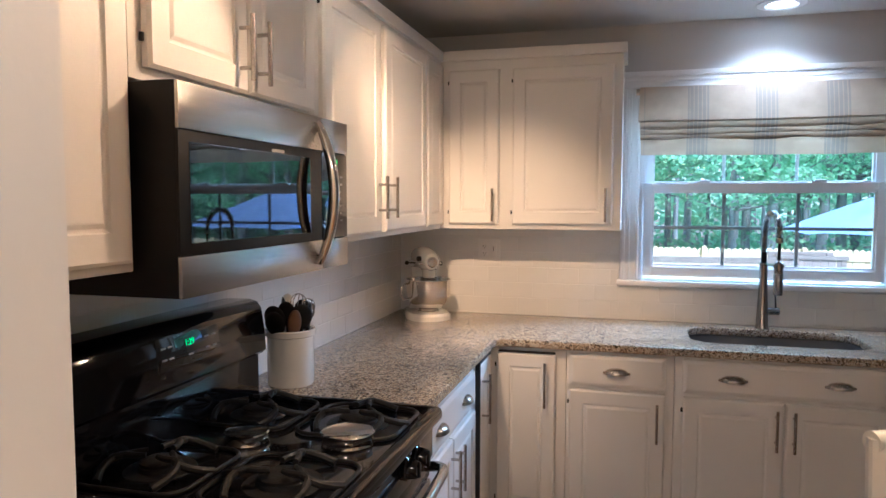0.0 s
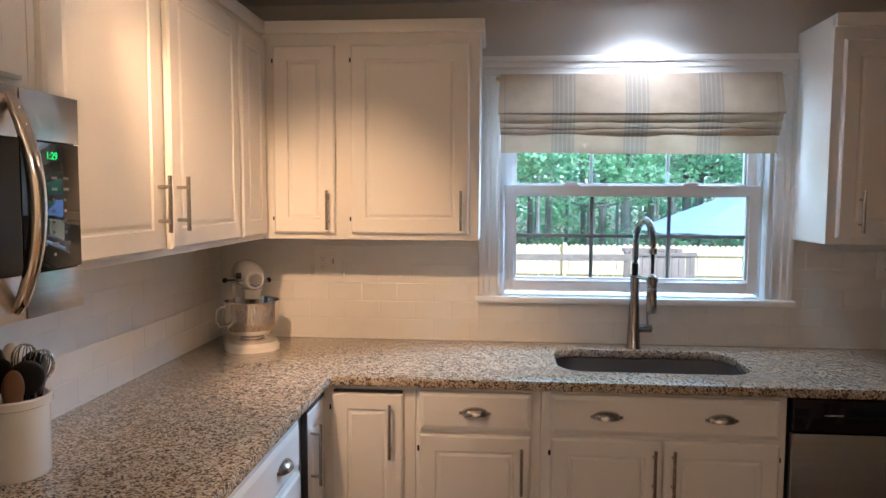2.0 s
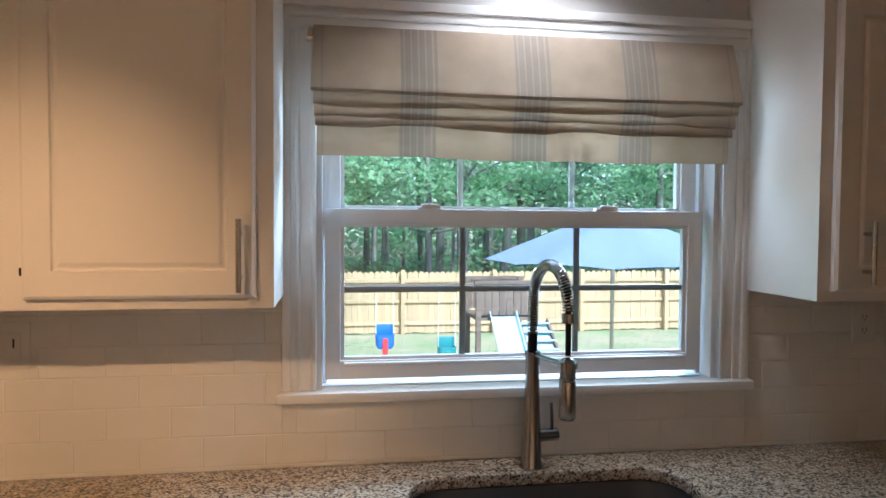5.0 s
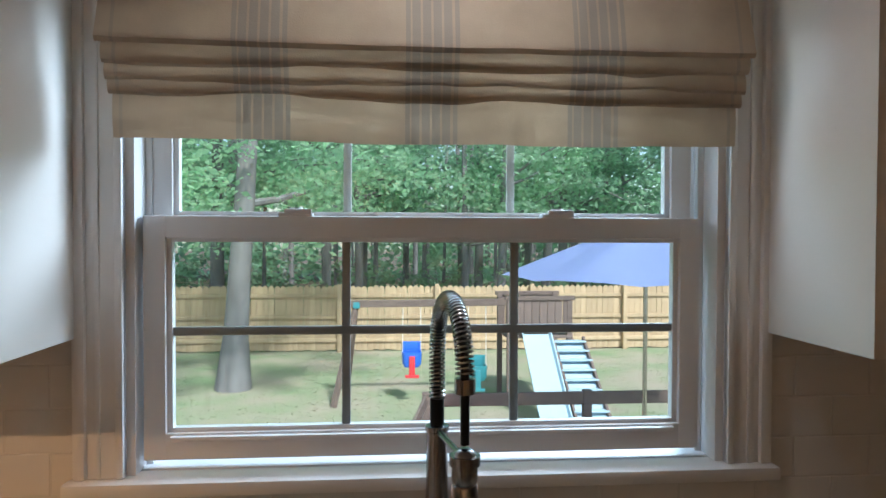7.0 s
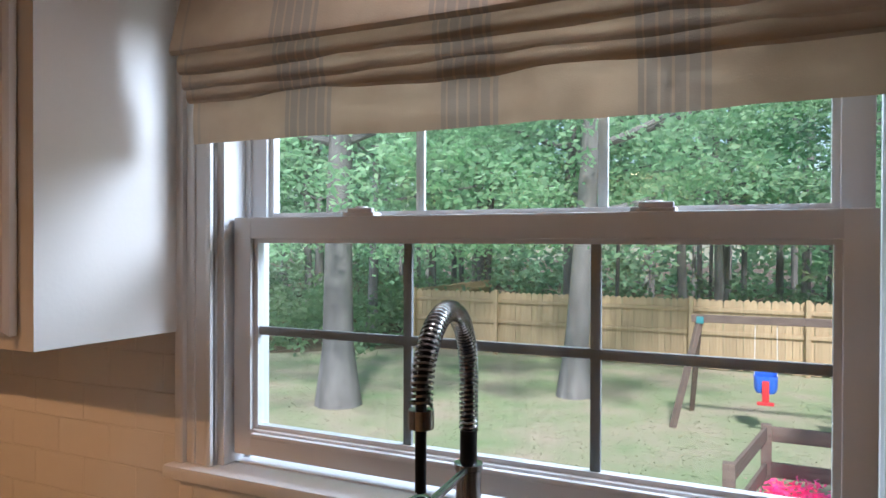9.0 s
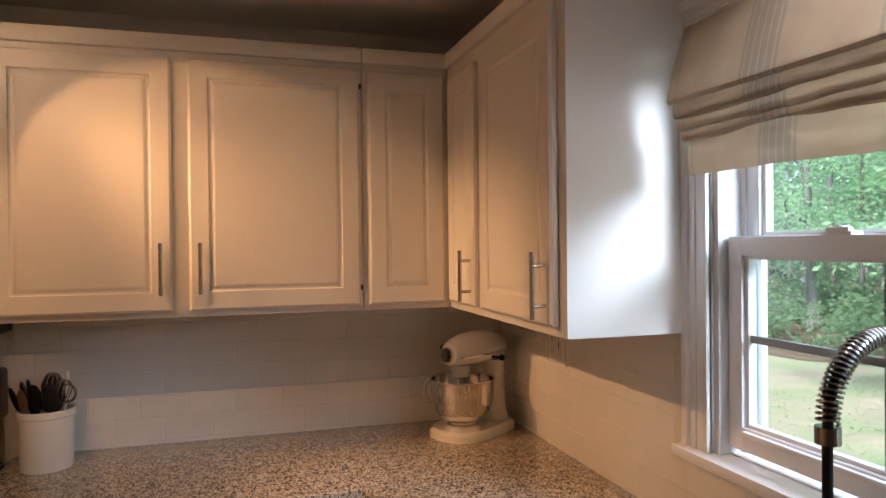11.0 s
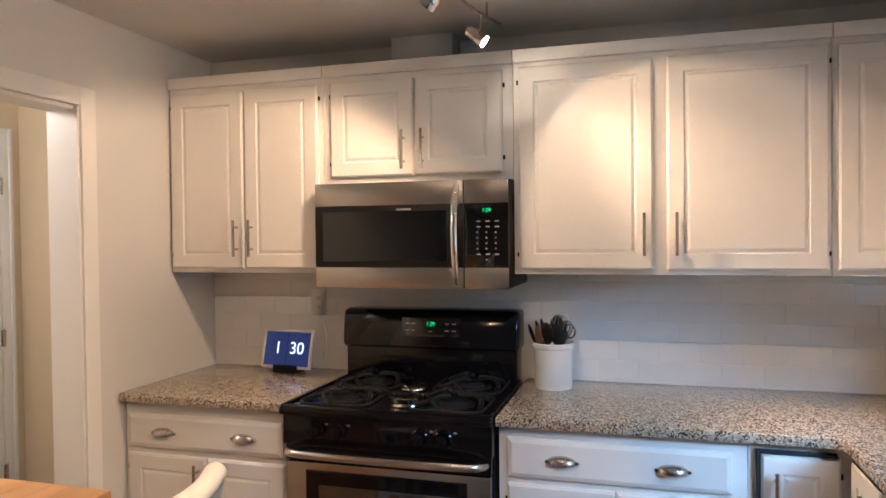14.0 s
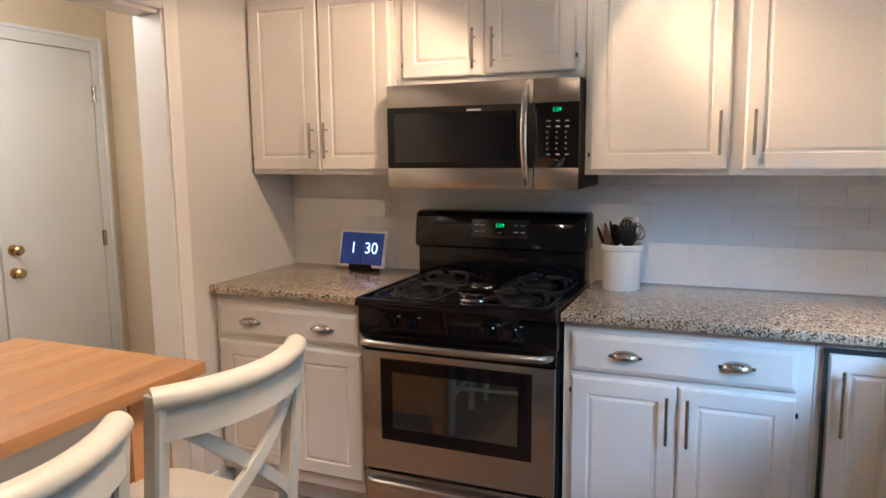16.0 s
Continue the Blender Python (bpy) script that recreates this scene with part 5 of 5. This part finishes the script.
bm = bmesh.new()
bmesh.ops.create_grid(bm, x_segments=40, y_segments=20, size=1, matrix=pose(0, 66.4, GZ + 0.01) @ Matrix.Diagonal((110, 50, 1, 1)))
for v in bm.verts:
    v.co.y += 0.5 * math.sin(v.co.x * 0.9) * (v.co.y < 20) - (4.5 if v.co.x < -8 and v.co.y < 20 else 0)
solo("woodland_floor", bm, LITTER, "brown leaf litter under the trees", "ground", kind="structure")


def from_quads(name, verts, material):
    """verts: n x 4 x 3 corners of loose leaves."""
    n = len(verts)
    me = bpy.data.meshes.new(name)
    me.vertices.add(4 * n), me.loops.add(4 * n), me.polygons.add(n)
    me.vertices.foreach_set("co", verts.reshape(-1).astype(np.float32))
    me.loops.foreach_set("vertex_index", np.arange(4 * n, dtype=np.int32))
    me.polygons.foreach_set("loop_start", np.arange(0, 4 * n, 4, dtype=np.int32))
    me.update(calc_edges=True)
    me.materials.append(material)
    return me


def leaves(centres, size, per, spread, flat=0.5):
    """Leaves strewn round clump centres."""
    c = np.repeat(centres, per, axis=0)
    p = c + rng.normal(0, 1, c.shape) * spread * np.array([1, 1, flat])
    a = rng.normal(0, 1, c.shape)
    a[:, 2] *= 0.5
    a /= np.linalg.norm(a, axis=1, keepdims=True)
    b = np.cross(a, rng.normal(0, 1, c.shape))
    b /= np.linalg.norm(b, axis=1, keepdims=True)
    s = size * rng.uniform(0.6, 1.35, (len(p), 1))
    return np.stack([p - a * s, p - b * s * 0.5 + a * s * 0.1, p + a * s, p + b * s * 0.5 + a * s * 0.1], axis=1)


def trunk_mesh(h, r, lean, limbs, seed, flare=1.5):
    rnd = random.Random(seed)
    bm = bmesh.new()
    pts, rs = [], []
    for k in range(11):
        f = k / 10
        pts.append((lean[0] * f * h + 0.05 * h / 8 * math.sin(f * 5 + seed), lean[1] * f * h, f * h - 0.15))
        rs.append(r * (1 - 0.72 * f) * (1 + (flare - 1) * math.exp(-f * h / 0.35)))
    tube(bm, pts, rs, 14)
    tips = []
    for k in range(limbs):
        f = rnd.uniform(0.30, 0.92)
        i = int(f * 10)
        a, up, L = rnd.uniform(0, 6.28), rnd.uniform(0.1, 0.7), h * rnd.uniform(0.22, 0.40) * (1.15 - 0.6 * f)
        s = Vector(pts[i])
        q = [s + Vector((math.cos(a + 0.2 * j) * L * j / 5, math.sin(a + 0.2 * j) * L * j / 5, up * L * (j / 5) ** 1.3)) for j in range(6)]
        tube(bm, q, [rs[i] * (0.42 - 0.07 * j) for j in range(6)], 7)
        tips += q[2:]
    return bm, np.array([tuple(t) for t in tips]), np.array(pts)


def tree(name, label, x, y, h, r, lean, limbs, seed, leaf, size, clumps, per, spread, low, wide, flat=0.55, group=""):
    th = thing(name, label, "tree", pose(x, y, GZ), group)
    bm, tips, spine = trunk_mesh(h, r, lean, limbs, seed)
    part("trunk", bm, BARK, th)
    n = clumps
    ang, rad, f = rng.uniform(0, 6.283, n), wide * np.sqrt(rng.uniform(0.06, 1, n)), rng.uniform(0, 1, n)
    z = low + (h * 1.04 - low) * f
    taper = np.clip(1.15 - 0.85 * f, 0.15, 1) if name == "pine_tree" else np.clip(1.25 * np.sin(np.pi * (0.18 + 0.78 * f)), 0.2, 1.1)
    ctr = np.stack([np.cos(ang) * rad * taper + lean[0] * z, np.sin(ang) * rad * taper + lean[1] * z, z], axis=1)
    ctr = np.concatenate([ctr, tips]) if len(tips) else ctr
    me = from_quads("crown", leaves(ctr, size, per, spread, flat), leaf)
    cr = new("crown", me)
    cr.parent = th
    return th


tree("oak_tree", "tall oak tree with a pale grey flared trunk on the lawn", -4.75, 9.4, 12, 0.30, (0.012, 0.02), 12, 3, OAK_LEAF, 0.068, 210, 90, 0.30, 2.6, 4.0)
tree("oak_tree", "oak tree with a slim leaning trunk on the lawn", -1.05, 11.9, 12, 0.24, (0.035, 0.01), 12, 5, OAK_LEAF, 0.068, 210, 90, 0.30, 2.75, 4.0)
for k in range(34):
    row = k % 3
    x = -22 + 48 * ((k * 0.618) % 1) + rng.uniform(-0.6, 0.6)
    y = (17.8, 21.5, 27)[row] + rng.uniform(-0.8, 1.2)
    if k % 2:
        tree("pine_tree", "tall dark green pine behind the fence", x, y, rng.uniform(11, 15), rng.uniform(0.13, 0.22), (rng.uniform(-0.01, 0.01), 0), 16, 40 + k, PINE_LEAF, 0.10, 115, 44, 0.38, rng.uniform(2.6, 4.2), 2.5, 0.25, "woods behind the fence")
    else:
        tree("oak_tree", "leafy green tree behind the fence", x, y, rng.uniform(9, 13), rng.uniform(0.13, 0.24), (rng.uniform(-0.03, 0.03), 0), 10, 40 + k, OAK_LEAF, 0.095, 90, 60, 0.40, rng.uniform(2.4, 3.8), 3.0, 0.50, "woods behind the fence")
# undergrowth and the far woods, past counting
ctr = np.stack([rng.uniform(-24, 26, 700), rng.uniform(17.0, 30, 700), GZ + rng.gamma(2.0, 0.34, 700)], axis=1)
side = np.stack([rng.uniform(-18, -6.9, 260), rng.uniform(13.5, 22, 260), GZ + rng.gamma(1.6, 0.45, 260)], axis=1)
ob = new("undergrowth", from_quads("undergrowth", leaves(np.concatenate([ctr, side]), 0.10, 40, 0.27, 0.7), BRUSH_LEAF))
tagged(ob, "dense dark green undergrowth along the woods edge", "undergrowth", kind="stuff")
ctr = np.stack([rng.uniform(-60, 70, 2100), rng.uniform(36, 48, 2100), GZ + 13 * rng.beta(1.0, 1.3, 2100)], axis=1)
ob = new("far_woods", from_quads("far_woods", leaves(ctr, 0.25, 44, 0.8, 0.7), PINE_LEAF))
tagged(ob, "distant green woods beyond the garden", "woods", kind="stuff")
bm = bmesh.new()
for k in range(110):
    x, y, r = rng.uniform(-40, 45), rng.uniform(19, 44), rng.uniform(0.07, 0.17)
    rod(bm, (x, y, GZ - 0.1), (x + rng.uniform(-0.4, 0.4), y, GZ + 13), r, r * 0.5, 8)
solo("far_trunks", bm, BARK, "slim dark trunks deep in the woods", "woods", kind="stuff")
# grass tufts
n = 60000
gx, gy = rng.uniform(-9, 13, n), rng.uniform(2.5, 16, n)
n = len(gx)
base = np.stack([gx, gy, np.full(n, GZ + 0.01)], axis=1)
dx = rng.normal(0, 1, (n, 3)) * np.array([0.008, 0.008, 0])
up = rng.normal(0, 1, (n, 3)) * np.array([0.03, 0.03, 0]) + np.array([0, 0, 1]) * rng.uniform(0.006, 0.018, (n, 1))
ob = new("grass", from_quads("grass", np.stack([base - dx, base + dx, base + dx * 0.3 + up, base - dx * 0.3 + up], axis=1), BLADES))
tagged(ob, "thin patchy lawn grass", "grass", kind="stuff")

# board fence
FY0, FZ1 = 16.0, 0.27
fe = thing("fence", "tan wooden board fence with rails and posts along the lawn", "fence", pose(-0.2, FY0, GZ))
bm = bmesh.new()
hh = FZ1 - GZ
prof = [(-0.068, 0.03), (0.068, 0.03), (0.068, hh - 0.05), (0.025, hh), (-0.025, hh), (-0.068, hh - 0.05)]
f, b = [bm.verts.new((x, -0.009, z)) for x, z in prof], [bm.verts.new((x, 0.009, z)) for x, z in prof]
bm.faces.new(f), bm.faces.new(b[::-1])
for k in range(6):
    bm.faces.new((f[k], f[(k + 1) % 6], b[(k + 1) % 6], b[k]))
board = mesh_of("board", bm, FENCE_WOOD, smooth=False)
x = -6.4
while x < 13.5:
    ob = new("board", board)
    ob.parent = fe
    ob.matrix_basis = pose(x, random.uniform(-0.003, 0.003), random.uniform(-0.015, 0.015), 0, random.uniform(-0.3, 0.3), 0)
    x += 0.142
for z in (0.28, 0.85, 1.38):
    part("rail", one_box(-6.45, 13.5, -0.055, -0.0125, z - 0.045, z + 0.045, 0.004), FENCE_WOOD, fe)
x = -6.4
while x < 13.6:
    part("post", one_box(x - 0.05, x + 0.05, -0.16, -0.056, 0, hh + 0.05, 0.006), FENCE_WOOD, fe)
    x += 2.4
sidef = thing("fence", "return run of tan wooden board fence into the woods", "fence", pose(-6.65, FY0, GZ, 0, 0, 90))
for k in range(40):
    ob = new("board", board)
    ob.parent = sidef
    ob.matrix_basis = pose(0.12 + 0.142 * k, 0, random.uniform(-0.015, 0.015))
for z in (0.28, 0.85, 1.38):
    part("rail", one_box(0.05, 5.9, -0.055, -0.0125, z - 0.045, z + 0.045, 0.004), FENCE_WOOD, sidef)

# play set: swing beam, tower, slide, ramp
ps = thing("play_set", "weathered wooden play set with a swing beam, tower and ramp", "play set", pose(1.21, 10.7, GZ))


def plank(a, c, w, t):
    """A square-edged timber from a to c."""
    a, c = Vector(a), Vector(c)
    q = (c - a).to_track_quat("Z", "Y").to_matrix().to_4x4()
    bm = bmesh.new()
    r = bmesh.ops.create_cube(bm, size=1, matrix=Matrix.Translation((a + c) / 2) @ q @ Matrix.Diagonal((w, t, (c - a).length, 1)))
    bmesh.ops.bevel(bm, geom=list({e for v in r["verts"] for e in v.link_edges}), offset=0.006, segments=1, affect="EDGES")
    return bm


part("beam", plank((-0.12, 0, 1.70), (2.60, 0, 1.72), 0.09, 0.12), GREY_WOOD, ps)
part("beam_leg", plank((0, 0.02, 1.66), (-0.36, -0.35, 0.0), 0.08, 0.09), GREY_WOOD, ps)
part("beam_leg", plank((0, 0.02, 1.66), (-0.20, 1.0, 0.0), 0.08, 0.09), GREY_WOOD, ps)
part("bracket", one_box(-0.05, 0.07, -0.05, 0.05, 1.62, 1.74, 0.02), TEAL_PLASTIC, ps, "green metal beam bracket")
for x in (2.58, 3.60):
    for y in (-0.5, 0.5):
        part("tower_post", plank((x, y, 0), (x, y, 1.86), 0.09, 0.09), GREY_WOOD, ps)
part("platform", one_box(2.53, 3.65, -0.55, 0.55, 1.16, 1.21, 0.006), GREY_WOOD, ps)
for y in (-0.52, 0.52):
    for k in range(8):
        part("wall_board", one_box(2.56 + 0.132 * k, 2.56 + 0.132 * k + 0.118, y - 0.012, y + 0.012, 1.25, 1.82, 0.004), GREY_WOOD, ps)
part("top_rail", one_box(2.50, 3.68, -0.56, -0.48, 1.80, 1.87, 0.006), GREY_WOOD, ps)
part("top_rail", one_box(2.50, 3.68, 0.48, 0.56, 1.80, 1.87, 0.006), GREY_WOOD, ps)
part("brace", plank((3.62, -0.5, 1.15), (4.05, -1.3, 0.0), 0.07, 0.07), GREY_WOOD, ps)
bm = bmesh.new()
rows = []
for k in range(13):
    f = k / 12
    y, z = -0.56 - 1.55 * f, 1.20 - 1.12 * min(1, f * 1.12) + 0.03
    rows.append([bm.verts.new((3.02 + a, y, z + c)) for a, c in ((-0.23, 0.10), (-0.21, 0.0), (0.21, 0.0), (0.23, 0.10), (0.25, 0.10), (0.23, -0.03), (-0.23, -0.03), (-0.25, 0.10))])
for a, c in zip(rows, rows[1:]):
    for k in range(8):
        bm.faces.new((a[k], a[(k + 1) % 8], c[(k + 1) % 8], c[k]))
bm.faces.new(rows[0]), bm.faces.new(rows[-1])
part("slide", bm, SLIDE_PLASTIC, ps, "pale blue plastic slide")
for s in (3.30, 3.82):
    part("ramp_side", plank((s, -0.56, 1.16), (s + 0.05, -2.0, 0.02), 0.04, 0.10), GREY_WOOD, ps)
part("ramp_deck", plank((3.57, -0.54, 1.125), (3.62, -2.0, -0.02), 0.50, 0.02), SLIDE_PLASTIC, ps)
for k in range(9):
    f = (k + 0.5) / 9
    part("rung", plank((3.29 + 0.05 * f, -0.56 - 1.44 * f, 1.18 - 1.14 * f), (3.84 + 0.05 * f, -0.56 - 1.44 * f, 1.18 - 1.14 * f), 0.13, 0.03), SLIDE_PLASTIC, ps)


def swing(x, drop, material, foot, label):
    th = thing("swing_seat", label, "swing", pose(1.21 + x, 10.7, GZ + 1.66 - drop), "swings on the play set")
    bm = bmesh.new()
    pts = round_rect(-0.17, 0.17, -0.14, 0.14, 0.08, 5)
    lv = [[bm.verts.new((px * g, py * g, z)) for px, py in pts] for g, z in ((0.75, 0.0), (0.95, 0.06), (1.0, 0.26), (0.92, 0.26), (0.86, 0.07), (0.6, 0.03))]
    for a, c in zip(lv, lv[1:]):
        for k in range(len(pts)):
            bm.faces.new((a[k], a[(k + 1) % len(pts)], c[(k + 1) % len(pts)], c[k]))
    bm.faces.new(lv[0]), bm.faces.new(lv[-1])
    part("bucket", bm, material, th)
    part("back", one_box(-0.16, 0.16, 0.10, 0.135, 0.20, 0.42, 0.015), material, th)
    part("front_piece", one_box(-0.05, 0.05, -0.17, -0.13, -0.14, 0.20, 0.015), foot, th)
    part("front_piece", one_box(-0.12, 0.12, -0.18, -0.10, -0.17, -0.12, 0.015), foot, th)
    for s in (-0.16, 0.16):
        part("rope", rod(bmesh.new(), (s, 0.0, 0.24), (s * 0.95, 0, drop), 0.007, n=6), PLASTIC, th)


swing(0.96, 1.05, BLUE_PLASTIC, RED_PLASTIC, "blue and red plastic toddler swing hanging from the beam")
swing(2.10, 1.30, TEAL_PLASTIC, TEAL_PLASTIC, "teal plastic toddler swing hanging from the beam")

# patio umbrella
um = thing("patio_umbrella", "open blue canvas patio umbrella beyond the window", "umbrella", pose(4.2, 5.2, GZ))
n, R, zr, za = 8, 1.40, 1.17 - GZ, 1.69 - GZ
bm = bmesh.new()
rows = []
for k in range(9):
    f = k / 8
    row = []
    for j in range(64):
        a = 2 * math.pi * j / 64
        rib = abs(math.cos(n * a / 2))
        rr = R * f * (math.cos(math.pi / n) / math.cos((a % (2 * math.pi / n)) - math.pi / n))
        row.append(bm.verts.new((rr * math.cos(a), rr * math.sin(a), za - (za - zr) * f ** 1.08 - 0.05 * f * (1 - rib) * 0.6)))
    rows.append(row)
for a, c in zip(rows[1:], rows[2:]):
    for j in range(64):
        bm.faces.new((a[j], a[(j + 1) % 64], c[(j + 1) % 64], c[j]))
top = bm.verts.new((0, 0, za))
for j in range(64):
    bm.faces.new((rows[1][j], rows[1][(j + 1) % 64], top))
for v in rows[0]:
    bm.verts.remove(v)
bmesh.ops.solidify(bm, geom=list(bm.faces), thickness=0.003)
part("canopy", bm, UMBRELLA, um, "blue canvas canopy")
part("pole", rod(bmesh.new(), (0, 0, 0.05), (0, 0, za + 0.06), 0.022), NICKEL, um)
part("base", lathe(bmesh.new(), [(0.0, 0.0), (0.26, 0.0), (0.26, 0.04), (0.05, 0.08), (0.035, 0.25), (0.0, 0.25)], 28), BLACK_SATIN, um)
for k in range(8):
    a = 2 * math.pi * k / 8
    part("rib", rod(bmesh.new(), (0, 0, za - 0.03), (R * 0.97 * math.cos(a), R * 0.97 * math.sin(a), zr - 0.012), 0.006, n=6), NICKEL, um)

# low timber railing with flowers
ra = thing("garden_railing", "weathered grey-brown timber railing round a flower bed", "railing", pose(2.18, 6.7, GZ))
for x, y in ((0, 0), (1.9, 0), (3.8, 0), (-0.28, -1.5)):
    part("post", one_box(x - 0.05, x + 0.05, y - 0.05, y + 0.05, 0, 1.07, 0.006), GREY_WOOD, ra)
for z in (0.98, 0.62):
    part("rail", one_box(0.05, 3.9, -0.035, 0.005, z - 0.075, z + 0.075, 0.005), GREY_WOOD, ra)
    part("rail", plank((-0.01, -0.05, z), (-0.27, -1.5, z - 0.02), 0.035, 0.14), GREY_WOOD, ra)
fp = thing("flower_pot", "pot of bright pink flowers by the railing", "flowers", pose(2.42, 6.25, GZ))
part("pot", lathe(bmesh.new(), [(0.0, 0.0), (0.16, 0.0), (0.22, 0.34), (0.24, 0.36), (0.20, 0.36), (0.19, 0.30), (0.0, 0.30)], 24), DARK_WOOD, fp)
ctr = rng.normal(0, 1, (60, 3)) * np.array([0.15, 0.12, 0.06]) + np.array([0, 0, 0.48])
ob = new("petals", from_quads("petals", leaves(ctr, 0.03, 14, 0.045, 0.8), PINK))
ob.parent = fp
ctr = rng.normal(0, 1, (40, 3)) * np.array([0.14, 0.12, 0.05]) + np.array([0, 0, 0.38])
ob = new("foliage", from_quads("foliage", leaves(ctr, 0.04, 14, 0.05, 0.8), OAK_LEAF))
ob.parent = fp

# ---- floor planks ----
plank_mesh = {}
row = 0
y = HY
while y < 0:
    x = HX0 - (0.4 * (row * 0.61 % 1)) * 3
    while x < EAST:
        a, c = max(x, HX0), min(x + 1.2, EAST if y > SOUTH - 0.2 else HX1)
        if c - a > 0.03:
            key = round(c - a, 3)
            if key not in plank_mesh:
                plank_mesh[key] = mesh_of("plank", one_box(-key / 2 + 0.0005, key / 2 - 0.0005, -0.0715, 0.0715, -0.012, 0.0, 0.001), FLOOR_WOOD, smooth=False)
            ob = new("plank", plank_mesh[key])
            ob.parent = fl
            ob.matrix_basis = pose((a + c) / 2, y + 0.072, 0)
        x += 1.2
    y += 0.144
    row += 1
